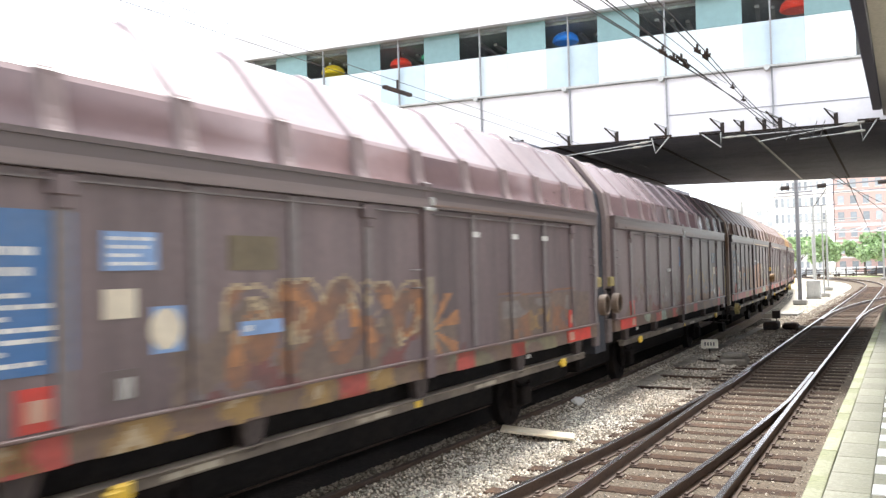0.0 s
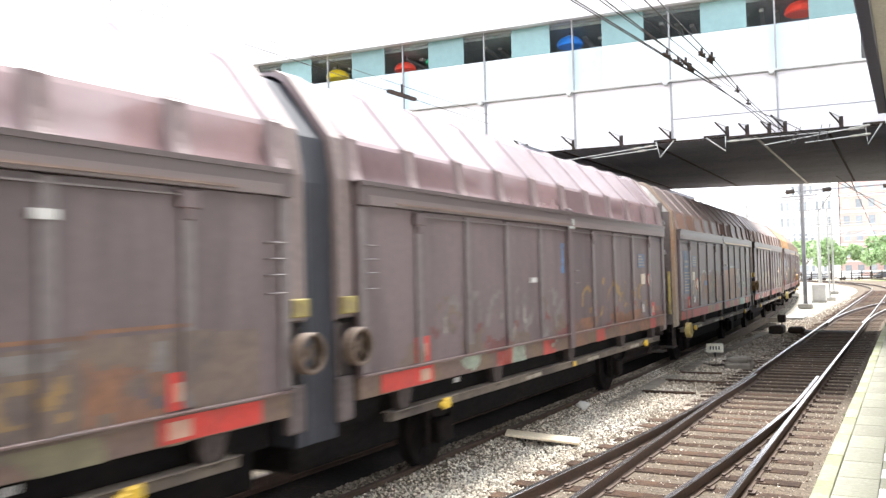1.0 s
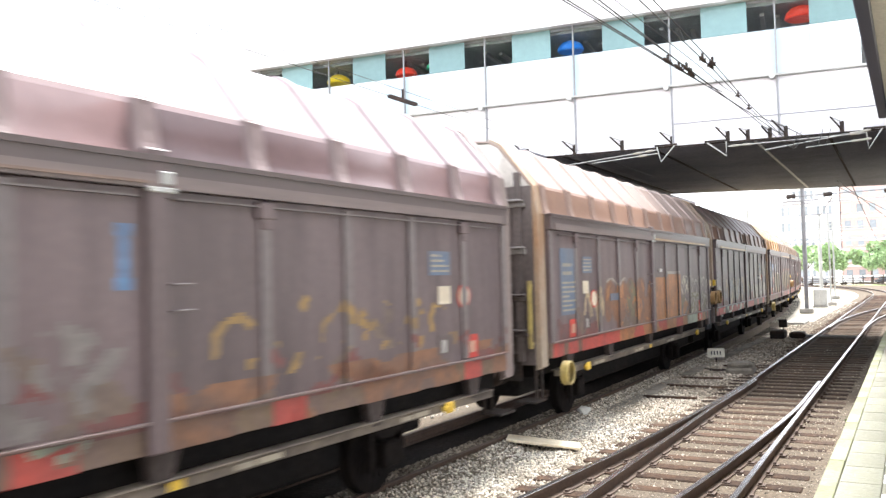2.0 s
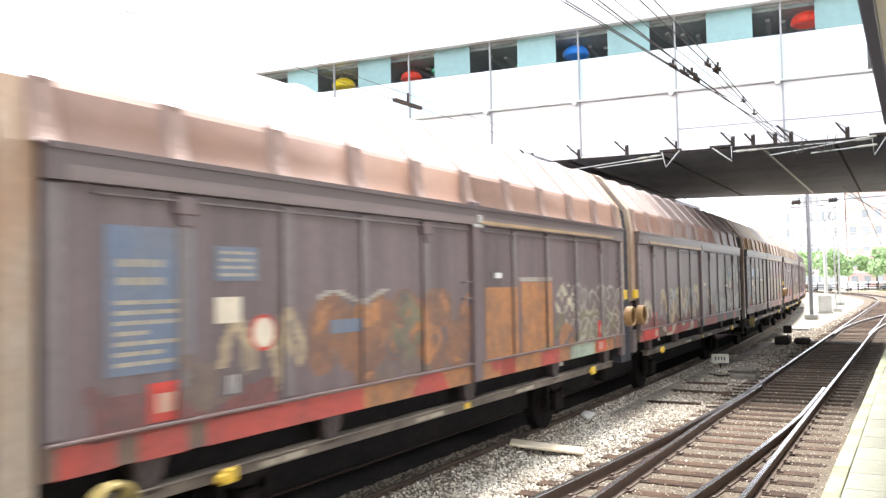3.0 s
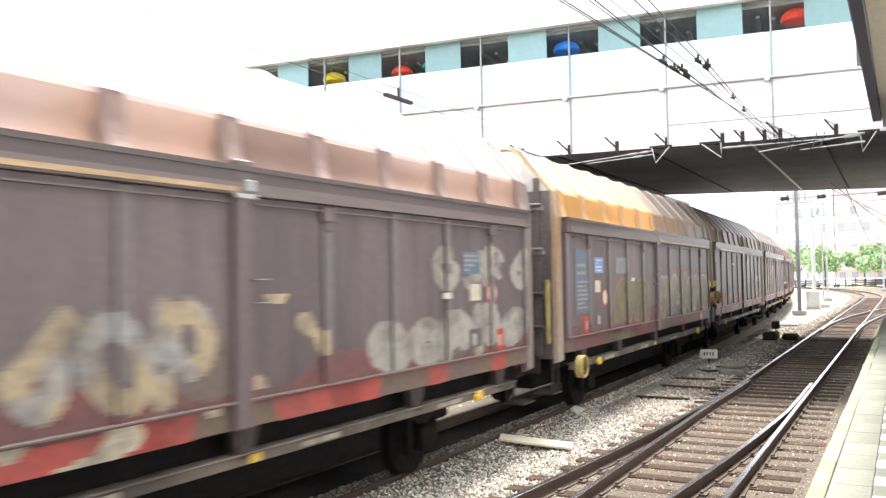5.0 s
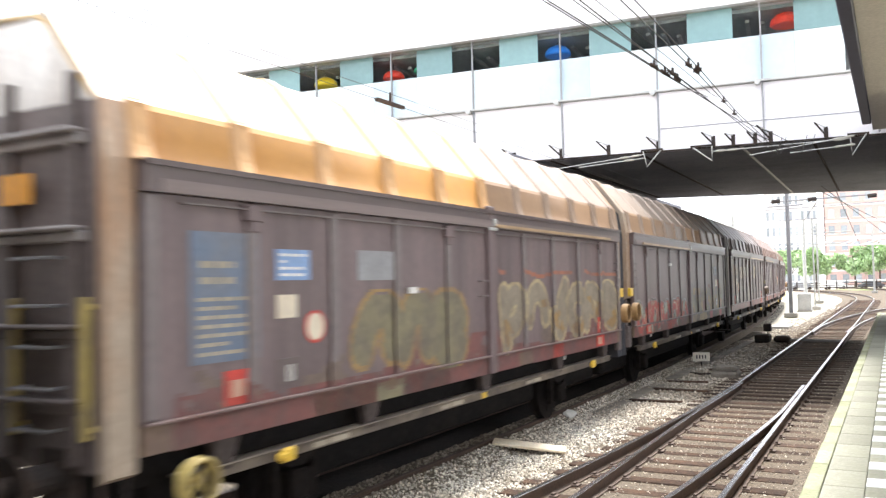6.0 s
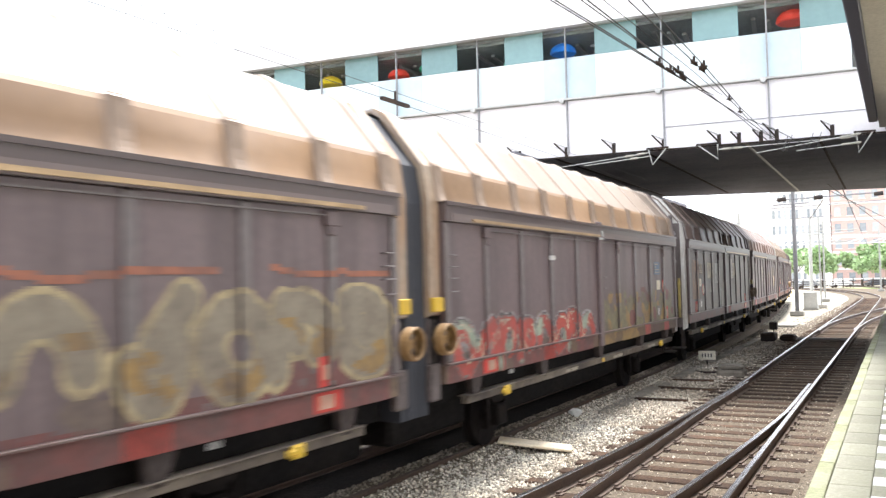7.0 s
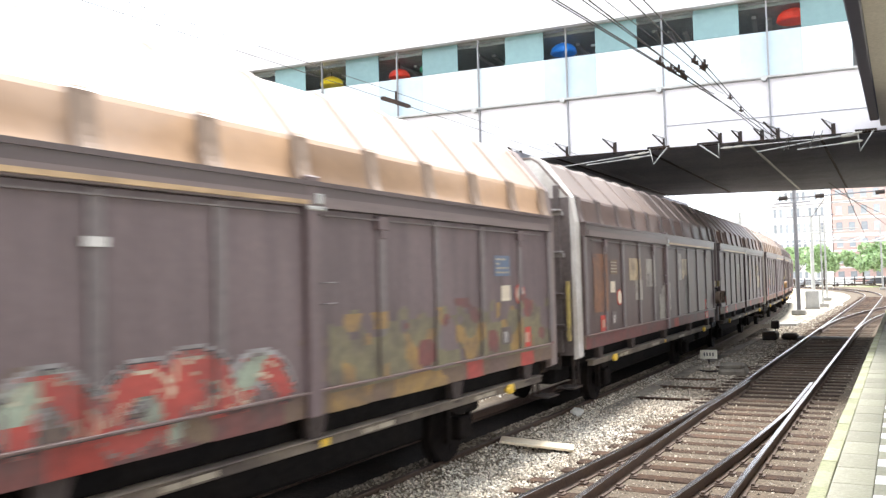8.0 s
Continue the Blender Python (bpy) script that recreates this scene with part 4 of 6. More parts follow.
    for y in (-1.1, -0.36, 0.36, 1.1):
        at(END_STUD, "end_stud", w, 0, y)
    for y in (-0.75, 0.75):
        for z in (1.4, 1.7, 2.0, 2.3, 2.65):
            at(RUNG, "rung", w, 0, y, z)
        at(WM["buffer"], "buffer", w, 0, y * 1.17)
    for y in (-1.28, -0.5, 0.5, 1.28):
        at(HANDRAIL, "handrail", w, 0, y, label="yellow handrail")
    at(END_SIGN, "end_sign", w)
    at(WM["coupling"], "coupling", w)
    for m in (STEP,):
        at(m, "footstep", w)
        at(m, "footstep", w, 0, 2.38)
    wheels = []
    for x in (-3.7, 3.5):
        ws = at(WM["wheelset"], "wheelset", w, x, 0, 0.46)
        wheels.append((ws, x))
    return w, wheels


# number of the gap at its near end, roof, close-coupled post, buffer-end post, words
WAGONS = [
    (-1, ("mauve", "mauve"), "brown", "brown", "brown sliding-wall wagon with a blue panel and orange graffiti"),
    (0, ("mauve", "mauve"), "brown", "brown", "mauve-brown sliding-wall wagon with faint grey graffiti"),
    (1, ("brown", "brown"), "beige", "beige", "brown sliding-wall wagon with orange and white graffiti"),
    (2, ("brown", "brown"), "beige", "brown", "brown sliding-wall wagon with cream block graffiti"),
    (3, ("tan", "orange"), "beige", "beige", "brown sliding-wall wagon with an orange roof and gold graffiti"),
    (4, ("tan", "tan"), "beige", "brown", "brown sliding-wall wagon with red and ochre graffiti"),
    (5, ("dark", "dark"), "brown", "white", "dark brown sliding-wall wagon with pale patches"),
    (6, ("brown", "brown"), "brown", "brown", "dirty brown sliding-wall wagon"),
    (7, ("tan", "tan"), "beige", "white", "dirty brown sliding-wall wagon with a tan roof"),
    (8, ("dark", "dark"), "brown", "brown", "dark brown sliding-wall wagon"),
    (9, ("brown", "brown"), "brown", "brown", "dirty brown sliding-wall wagon with a brick roof"),
]
TRAIN = []
for gap, roof, tp, bp, words in WAGONS:
    w, wheels = make_wagon(words, roof, tp, bp, gap in (1, 3))
    TRAIN.append((gap, w, wheels))



# ---- paint, labels and graffiti on the wagons ----
M_GRAF = {}


def paint(name, base, dirt=None):
    if name not in M_GRAF:
        M_GRAF[name] = mat(name + "_spray_paint", base, 0.5, grain=14, stain=3.0, vary=0.18, bump=0.02, dirt=dirt or (0.10, 0.075, 0.07), dirt_amount=0.75)
    return M_GRAF[name]


paint("orange", (0.42, 0.185, 0.07), (0.17, 0.10, 0.065))
paint("rust", (0.24, 0.115, 0.06))
paint("tan", (0.47, 0.36, 0.22))
paint("cream", (0.60, 0.53, 0.38))
paint("bone", (0.38, 0.34, 0.285))
paint("grey", (0.21, 0.187, 0.17))
paint("umber", (0.175, 0.125, 0.095))
paint("gold", (0.46, 0.36, 0.20))
paint("ochre", (0.33, 0.205, 0.07))
paint("drab", (0.27, 0.225, 0.165), (0.17, 0.135, 0.10))
paint("brick", (0.36, 0.13, 0.075))
paint("olive", (0.20, 0.175, 0.10))
paint("mint", (0.36, 0.42, 0.32))
paint("red", (0.46, 0.075, 0.055), (0.25, 0.07, 0.06))
paint("dullred", (0.185, 0.064, 0.055))
paint("silver", (0.37, 0.355, 0.345))
paint("black", (0.03, 0.028, 0.03))
paint("blue", (0.12, 0.25, 0.45))


def relief(x, z):
    """Height of a door's face over its sheet at each place."""
    h = np.where(z > Z_LEDGE, 0.004, 0.001)
    for r in RIBS + [X_D0 + 0.08, X_D1 - 0.08]:
        h = np.where((np.abs(x - r) < RIB_W / 2 + 0.012) & (z > Z_LEDGE + 0.02), RIB_D + 0.004, h)
    return h


def spray(gap, w, name, fn, p0, p1, z0, z1, lift=0.0, step=0.03):
    """Paints the cells of the seen side where fn(p, z) holds; p runs from the wagon's near gap."""
    flip = gap % 2 != 0
    P, Z = np.meshgrid(np.arange(p0, p1, step), np.arange(z0, z1, step), indexing="ij")
    X = (UNIT / 2 - P) if flip else (P - UNIT / 2)
    ok = fn(P, Z) & (X > X_D0 + 0.03) & (X < X_D1 - 0.03) & (np.abs(X - X_MID) > 0.11) & (np.abs(Z - Z_LEDGE) > 0.02)
    X, Z = X[ok], Z[ok]
    if not len(X):
        return None
    sgn = 1 if flip else -1
    Y = sgn * (HALF_W + relief(X, Z) + lift)
    h = step / 2
    n = len(X)
    V = np.empty((n, 4, 3))
    for k, (a, b) in enumerate(((-h, -h), (h, -h), (h, h), (-h, h)) if sgn < 0 else ((-h, -h), (-h, h), (h, h), (h, -h))):
        V[:, k, 0], V[:, k, 1], V[:, k, 2] = X + a, Y, Z + b
    me = bpy.data.meshes.new("graffiti")
    pts, back = np.unique(np.round(V.reshape(-1, 3), 4), axis=0, return_inverse=True)
    me.from_pydata(pts.tolist(), [], back.reshape(n, 4).tolist())
    me.materials.append(M_GRAF[name])
    ob = new("graffiti", me)
    ob.parent = w
    return tagged(ob, name.replace("dullred", "dull red") + " spray paint", kind="stuff")


def strokes_field(segs):
    def d(P, Z):
        out = np.full(P.shape, 9.0)
        for x1, z1, x2, z2 in segs:
            dx, dz = x2 - x1, z2 - z1
            t = np.clip(((P - x1) * dx + (Z - z1) * dz) / (dx * dx + dz * dz + 1e-9), 0, 1)
            out = np.minimum(out, np.hypot(P - x1 - t * dx, Z - z1 - t * dz))
        return out
    return d


def throw_up(rng, p0, p1, z0, z1, count):
    """Strokes of bulging, unreadable letter forms side by side."""
    segs = []
    w = (p1 - p0) / count
    for i in range(count):
        a, b = p0 + w * (i + 0.14), p0 + w * (i + 0.86)
        lo, hi = z0 + rng.uniform(0, 0.1), z1 - rng.uniform(0, 0.12)
        mid = (lo + hi) / 2 + rng.uniform(-0.1, 0.1)
        kind = rng.randrange(5)
        cx, cz, rx, rz = (a + b) / 2, (lo + hi) / 2, (b - a) / 2, (hi - lo) / 2
        tilt = rng.uniform(-0.12, 0.12)
        if kind == 0:
            arcs = [(cx, cz, rx, rz, 0.0, 1.0)]
        elif kind == 1:
            arcs = [(cx, lo + rz * 0.7, rx, rz * 1.3, 0.0, 0.5)]
        elif kind == 2:
            arcs = [(cx, hi - rz * 0.45, rx, rz * 0.45, 0.1, 0.95), (cx, lo + rz * 0.5, rx * 0.9, rz * 0.5, 0.45, 1.2)]
        elif kind == 3:
            arcs = [(cx, cz + rz * 0.3, rx * 0.8, rz * 0.7, -0.25, 0.6)]
            segs.append((a, hi, a + tilt, lo))
        else:
            arcs = [(cx, cz, rx * 0.7, rz, 0.55, 1.05)]
            segs.append((b, hi, cx + tilt, mid))
        for ox, oz, ax, az, f0, f1 in arcs:
            for k in range(9):
                t0, t1 = math.tau * (f0 + (f1 - f0) * k / 9), math.tau * (f0 + (f1 - f0) * (k + 1) / 9)
                segs.append((ox + ax * math.cos(t0) + tilt * math.sin(t0), oz + az * math.sin(t0), ox + ax * math.cos(t1) + tilt * math.sin(t1), oz + az * math.sin(t1)))
    return strokes_field(segs)


def wobble(P, Z, f=3.0, seed=0.0):
    return (np.sin(P * f + seed) * np.cos(Z * f * 1.7 + seed * 2) + np.sin(P * f * 2.3 + 1 + seed) * np.sin(Z * f * 2.9 + seed)) / 2


def plate(gap, w, name, material, p0, p1, z0, z1, thick=0.006, label=""):
    flip = gap % 2 != 0
    xs = sorted((UNIT / 2 - p if flip else p - UNIT / 2) for p in (p0, p1))
    lift = 0.009 if name.endswith("_mark") else 0.003
    y = HALF_W + lift if flip else -HALF_W - lift
    return part(name, boxes((xs[0], xs[1], min(y, y + (thick if flip else -thick)), max(y, y + (thick if flip else -thick)), z0, z1)), material, w, label)


def bars(gap, w, material, p0, p1, z0, z1, rows, rng, lift=0.008):
    """Lines of unreadable lettering as plain bars on a plate, joined into one part."""
    flip = gap % 2 != 0
    bm = bmesh.new()
    dz = (z1 - z0) / rows
    y0 = HALF_W + lift
    for r in range(rows):
        p = p0
        while p < p1 - 0.03:
            q = min(p1, p + rng.uniform(0.08, 0.35) * (p1 - p0) + 0.03)
            xs = sorted((UNIT / 2 - v if flip else v - UNIT / 2) for v in (p, q))
            z = z0 + dz * (r + 0.28)
            ys = sorted((y0, y0 + 0.003)) if flip else sorted((-y0, -y0 - 0.003))
            box(bm, xs[0], xs[1], ys[0], ys[1], z, z + dz * 0.42)
            p = q + 0.03
            if rng.random() < 0.18:
                break
    return tagged(part("lettering", bm, material, w), kind="stuff")


def disc(gap, w, p, z, r, material, ring_material, label):
    flip = gap % 2 != 0
    x = UNIT / 2 - p if flip else p - UNIT / 2
    k = 1 if flip else -1
    bm = bmesh.new()
    cyl(bm, (x, k * (HALF_W + 0.004), z), (x, k * (HALF_W + 0.011), z), r, n=24)
    part("round_mark", bm, ring_material, w)
    bm = bmesh.new()
    cyl(bm, (x, k * (HALF_W + 0.008), z), (x, k * (HALF_W + 0.014), z), r * 0.82, n=24)
    box(bm, x - r * 0.5, x + r * 0.5, k * (HALF_W + 0.012) - 0.001, k * (HALF_W + 0.012) + 0.001, z - 0.02, z + 0.02)
    part("round_mark", bm, material, w, label)


def decorate():
    by = {g: w for g, w, _ in TRAIN}
    for g, w in by.items():
        rng = random.Random(500 + g)
        odd = g % 2 != 0
        q = (lambda v: v) if odd else (lambda v: UNIT - v)        # from the buffer end
        pl = lambda n, m, a, b, z0, z1, label="": plate(g, w, n, m, min(q(a), q(b)), max(q(a), q(b)), z0, z1, label=label)
        old = g not in (-1, 5)
        if odd and g < 4:
            pl("info_panel", M_BLUE if g == -1 else M_FADEDBLUE, 1.25, 2.05, 1.80, 2.86, "blue panel with white lettering")
            bars(g, w, M_TEXT if g == -1 else M_TANTEXT, min(q(1.32), q(1.98)), max(q(1.32), q(1.98)), 1.84, 2.35, 7, rng)
            bars(g, w, M_TEXT if g == -1 else M_TANTEXT, min(q(1.35), q(1.75)), max(q(1.35), q(1.75)), 2.40, 2.66, 2, rng)
        pl("label_plate", M_LABELBLUE if g in (-1, 3) else (M_FADEDBLUE if g < 5 else M_SKIRT), 2.28, 2.76, 2.46, 2.74, "pale blue load label")
        bars(g, w, M_TEXT if g in (-1, 3) else M_TANTEXT, min(q(2.33), q(2.71)), max(q(2.33), q(2.71)), 2.48, 2.72, 4, rng)
        pl("label_plate", M_CREAM, 2.28, 2.56, 2.12, 2.33, "cream paper label")
        if g == -1:
            pl("mark_backing", M_LABELBLUE, 2.70, 3.0, 1.84, 2.19)
        disc(g, w, q(2.83) if odd else q(1.95), 2.02 if odd else 2.2, 0.155, M_CREAM, M_RED if g != -1 else M_CREAM, "cream round mark with a red rim")
        pl("document_holder", M_EAVE, 2.28, 2.60, 1.53, 1.76)
        pl("document_sheet", M_TEXT, 2.40, 2.52, 1.55, 1.70)
        for a in (1.62, 11.2):
            pl("red_plate", M_RED, a, a + 0.30, 1.435, 1.72, "red warning plate")
            pl("red_plate_mark", M_DULLCREAM, a + 0.07, a + 0.23, 1.50, 1.64)
        pl("skirt_plate", M_RED, 11.12, 12.2 if g in (-1, 0, 2) else 11.55, 1.195, 1.385, "red painted patch on the door skirt")
        pl("skirt_mark", M_DULLCREAM, 11.2, 11.42, 1.225, 1.355)
        for a in (1.1, 1.75, 3.4, 5.2, 7.6, 9.2):
            if rng.random() < 0.7:
                spray(g, w, "red", lambda P, Z: wobble(P, Z, 5, a) > -0.6, q(a) - 0.2, q(a) + 0.25, 1.19, 1.385)

    for g, p, z in ((-1, 7.9, 2.86), (-1, 9.1, 2.86), (-1, 10.2, 2.86), (4, 4.05, 2.74), (3, 4.6, 2.33), (0, 4.9, 2.3), (2, 9.9, 2.2), (1, 7.3, 2.5)):
        plate(g, by[g], "small_mark", M_TEXT, p - 0.09, p + 0.09, z - 0.035, z + 0.035, 0.04, "small white stencilled mark")
    # blue panel wagon: loops of orange brown
    g, w, rng = -1, by[-1], random.Random(11)
    plate(g, w, "olive_patch", M_OLIVE, 3.50, 4.1, 2.45, 2.74)
    f = throw_up(rng, 3.5, 6.6, 1.55, 2.25, 5)
    spray(g, w, "rust", lambda P, Z: (f(P, Z) < 0.13) & (wobble(P, Z, 3.4, 2) > -0.15), 3.4, 6.75, 1.38, 2.45)
    spray(g, w, "orange", lambda P, Z: (f(P, Z) < 0.08) & (wobble(P, Z, 4) > 0.25), 3.4, 6.75, 1.4, 2.45, 0.002)
    spray(g, w, "tan", lambda P, Z: (np.abs(f(P, Z) - 0.14) < 0.018) & (Z > 1.95), 3.4, 6.75, 1.4, 2.45, 0.003)
    plate(g, w, "blue_label", M_LABELBLUE, 3.62, 4.15, 1.90, 2.02, 0.009)
    bars(g, w, M_TEXT, 3.68, 4.1, 1.90, 2.02, 1, rng, 0.013)
    spray(g, w, "umber", lambda P, Z: wobble(P, Z, 2.1, 4) + 0.35 * wobble(P, Z, 8, 1) + (1.75 - Z) > 0.05, 2.9, 7.4, 1.38, 2.2, -0.001)
    spray(g, w, "dullred", lambda P, Z: wobble(P, Z, 3.1, 2) + 0.4 * wobble(P, Z, 9, 4) + (1.55 - Z) * 1.5 > 0.35, 2.7, 7.6, 1.38, 1.85, -0.0005)
    spray(g, w, "tan", lambda P, Z: (np.abs(f(P, Z) - 0.03) < 0.02) & (wobble(P, Z, 4, 5) > 0.2), 3.4, 6.75, 1.4, 2.45, 0.004)
    spray(g, w, "ochre", lambda P, Z: wobble(P, Z, 2.6, 1) + 0.3 * wobble(P, Z, 9, 2) > 0.02, 1.3, 6.6, 1.19, 1.385)
    spray(g, w, "tan", lambda P, Z: wobble(P, Z, 2.6, 1) + 0.3 * wobble(P, Z, 9, 2) > 0.5, 1.3, 6.6, 1.19, 1.385, 0.002)
    spray(g, w, "orange", lambda P, Z: (np.abs(np.sin(np.arctan2(Z - 1.72, P - 6.8) * 5 + 0.6)) > 0.78) & (np.hypot(P - 6.8, Z - 1.72) < 0.66), 6.85, 7.5, 1.4, 2.15)
    bm = boxes((X_MID - 0.085, X_MID + 0.085, HALF_W + 0.061, HALF_W + 0.064, 1.5, 2.34))
    part("post_patch", bm, M_GRAF["drab"], w, "beige painted patch on the middle post")
    spray(g, w, "umber", lambda P, Z: (Z < 2.02 + 0.02 * np.sin(P * 3)) & (wobble(P, Z, 1.3, 2) > -0.5), 8.6, 12.2, 1.38, 2.1)
    spray(g, w, "grey", lambda P, Z: (Z > 1.72) & (Z < 1.97) & (wobble(P, Z, 2.1, 5) > -0.05), 8.7, 11.2, 1.5, 2.1, 0.001)
    spray(g, w, "rust", lambda P, Z: (np.sin(P * 4.2) > 0.1) & (Z < 1.8 + 0.1 * np.sin(P * 2.6)) & (wobble(P, Z, 6, 1) > -0.3), 8.8, 12.0, 1.4, 1.95, 0.002)
    spray(g, w, "ochre", lambda P, Z: (np.sin(P * 3.1 + 2) > 0.35) & (np.abs(Z - 1.66) < 0.16) & (wobble(P, Z, 7, 3) > -0.1), 8.8, 11.6, 1.4, 1.9, 0.003)
    spray(g, w, "rust", lambda P, Z: np.abs(Z - 2.05 - 0.02 * np.sin(P * 3)) < 0.016, 8.6, 11.4, 1.98, 2.12, 0.002)
    spray(g, w, "olive", lambda P, Z: wobble(P, Z, 2.4, 3) > 0.0, 7.2, 11.4, 1.19, 1.385)

    # faint grey graffiti, rusty lower edge
    g, w, rng = 0, by[0], random.Random(12)
    f = throw_up(rng, 2.2, 6.2, 1.5, 2.2, 7)
    spray(g, w, "dullred", lambda P, Z: (wobble(P, Z, 2.4, 2) + (1.62 - Z) * 1.2 + 0.25 * wobble(P, Z, 11, 1) > 0.38), 1.8, 12.4, 1.38, 1.95)
    spray(g, w, "grey", lambda P, Z: (f(P, Z) < 0.06) & (wobble(P, Z, 5) > -0.1), 2.0, 6.3, 1.4, 2.3, 0.002)
    spray(g, w, "bone", lambda P, Z: (f(P, Z) < 0.03) & (wobble(P, Z, 3.3, 3) > 0.45), 2.0, 6.3, 1.38, 2.3, 0.003)
    spray(g, w, "mint", lambda P, Z: wobble(P, Z, 2.0, 3) > 0.1, 2.0, 6.2, 1.19, 1.385)
    spray(g, w, "rust", lambda P, Z: wobble(P, Z, 2.0, 1) > -0.1, 6.5, 12.4, 1.19, 1.62)
    f = throw_up(rng, 6.9, 11.6, 1.6, 2.25, 7)
    spray(g, w, "ochre", lambda P, Z: (f(P, Z) < 0.045) & (wobble(P, Z, 4, 1) > 0.1), 6.6, 11.9, 1.5, 2.4, 0.003)
    spray(g, w, "blue", lambda P, Z: np.abs(P - 6.15) < 0.07 + 0.04 * np.sin(Z * 9), 6.0, 6.3, 2.4, 2.85)

    for g_, a_, b_, c_ in ((0, 0.7, 12.2, "umber"), (1, 1.2, 12.4, "umber"), (2, 0.7, 12.2, "umber"), (3, 1.2, 12.4, "umber"), (4, 0.7, 12.2, "umber")):
        spray(g_, by[g_], c_, lambda P, Z: wobble(P, Z, 1.9, 3 + g_) + 0.4 * wobble(P, Z, 7, 1) + (1.7 - Z) * 1.3 > 0.35, a_, b_, 1.38, 2.15, -0.002)
    # orange blocks and white loops
    g, w, rng = 1, by[1], random.Random(13)
    spray(g, w, "red", lambda P, Z: wobble(P, Z, 1.5) > -0.9, 2.2, 4.3, 1.19, 1.385)
    spray(g, w, "dullred", lambda P, Z: wobble(P, Z, 2.0, 6) + (1.5 - Z) * 2 > -0.2, 1.1, 3.0, 1.38, 1.75)
    spray(g, w, "orange", lambda P, Z: wobble(P, Z, 1.6, 2) > -0.45, 4.3, 12.0, 1.19, 1.385)
    spray(g, w, "red", lambda P, Z: wobble(P, Z, 1.6, 2) < -0.30, 4.3, 12.3, 1.19, 1.385, 0.002)
    f = throw_up(rng, 2.3, 3.4, 1.5, 2.2, 3)
    spray(g, w, "tan", lambda P, Z: f(P, Z) < 0.045, 2.2, 3.5, 1.4, 2.3)
    f = throw_up(rng, 3.55, 6.6, 1.5, 2.25, 5)
    spray(g, w, "rust", lambda P, Z: (f(P, Z) < 0.2) & (wobble(P, Z, 2.5, 1) > -0.35), 3.45, 6.7, 1.38, 2.35)
    spray(g, w, "orange", lambda P, Z: (f(P, Z) < 0.10) & (wobble(P, Z, 3.0, 5) > 0.05), 3.45, 6.7, 1.4, 2.35, 0.002)
    spray(g, w, "olive", lambda P, Z: (np.hypot(P - 5.1, (Z - 1.95) * 0.8) < 0.3) & (wobble(P, Z, 8) > -0.2), 4.7, 5.5, 1.5, 2.4, 0.003)
    spray(g, w, "bone", lambda P, Z: (np.abs(Z - 2.3 - 0.05 * np.sin(P * 7)) < 0.025) & (np.sin(P * 3.4) > -0.4), 3.5, 5.2, 2.2, 2.42, 0.004)
    plate(g, w, "blue_label", M_FADEDBLUE, 3.75, 4.3, 1.95, 2.08, 0.009)
    spray(g, w, "orange", lambda P, Z: wobble(P, Z, 2.2, 3) > -0.55, 7.0, 7.9, 1.4, 2.35)
    spray(g, w, "orange", lambda P, Z: Z < 2.4, 8.1, 9.15, 1.40, 2.42)
    spray(g, w, "bone", lambda P, Z: Z > 2.41, 8.05, 9.2, 2.40, 2.46, 0.002)
    spray(g, w, "cream", lambda P, Z: (np.hypot(P - 9.75, (Z - 2.0) * 1.1) < 0.42) & (wobble(P, Z, 9) > 0.05), 9.2, 10.3, 1.5, 2.5)
    loops = [(10.25 + 0.55 * k, 2.12 - 0.02 * k, 0.26, 0.24) for k in range(5)] + [(10.1 + 0.5 * k, 1.60, 0.24, 0.20) for k in range(5)]
    def rim(P, Z):
        return np.minimum.reduce([np.abs(np.hypot((P - a) / c, (Z - b) / d) - 1) * c for a, b, c, d in loops])
    f, f2 = throw_up(random.Random(7), 10.2, 12.5, 1.95, 2.3, 4), throw_up(random.Random(3), 10.2, 12.5, 1.45, 1.8, 4)
    spray(g, w, "bone", lambda P, Z: (np.minimum(f(P, Z), f2(P, Z)) < 0.025) | ((rim(P, Z) < 0.03) & (wobble(P, Z, 2.9, 4) > -0.45)), 9.8, 12.6, 1.38, 2.45, 0.002)
    spray(g, w, "olive", lambda P, Z: (wobble(P, Z, 2.2, 3) + 0.3 * wobble(P, Z, 9) > -0.1) & (Z < 1.95), 8.9, 12.3, 1.38, 2.0, 0.001)
    spray(g, w, "orange", lambda P, Z: (np.hypot(P - 9.75, (Z - 1.52) * 1.3) < 0.3) & (wobble(P, Z, 6, 2) > -0.35), 9.3, 10.2, 1.38, 1.85, 0.003)
    spray(g, w, "mint", lambda P, Z: wobble(P, Z, 2.0) > -0.8, 9.9, 11.0, 1.19, 1.385, 0.003)

    # cream block forms on a red base
    g, w, rng = 2, by[2], random.Random(14)
    spray(g, w, "dullred", lambda P, Z: Z < 1.62 + 0.14 * np.sin(P * 1.7) + 0.05 * np.sin(P * 6), 0.6, 12.4, 1.38, 1.85)
    spray(g, w, "red", lambda P, Z: wobble(P, Z, 1.4, 2) > -0.3, 0.6, 8.5, 1.19, 1.385)
    f = throw_up(rng, 2.2, 6.2, 1.5, 2.2, 6)
    spray(g, w, "grey", lambda P, Z: f(P + 0.03, Z - 0.02) < 0.108, 2.0, 6.35, 1.4, 2.42, 0.001)
    spray(g, w, "tan", lambda P, Z: (f(P, Z) < 0.095) & (wobble(P, Z, 3.1, 4) < 0.0), 2.0, 6.35, 1.38, 2.42, 0.004)
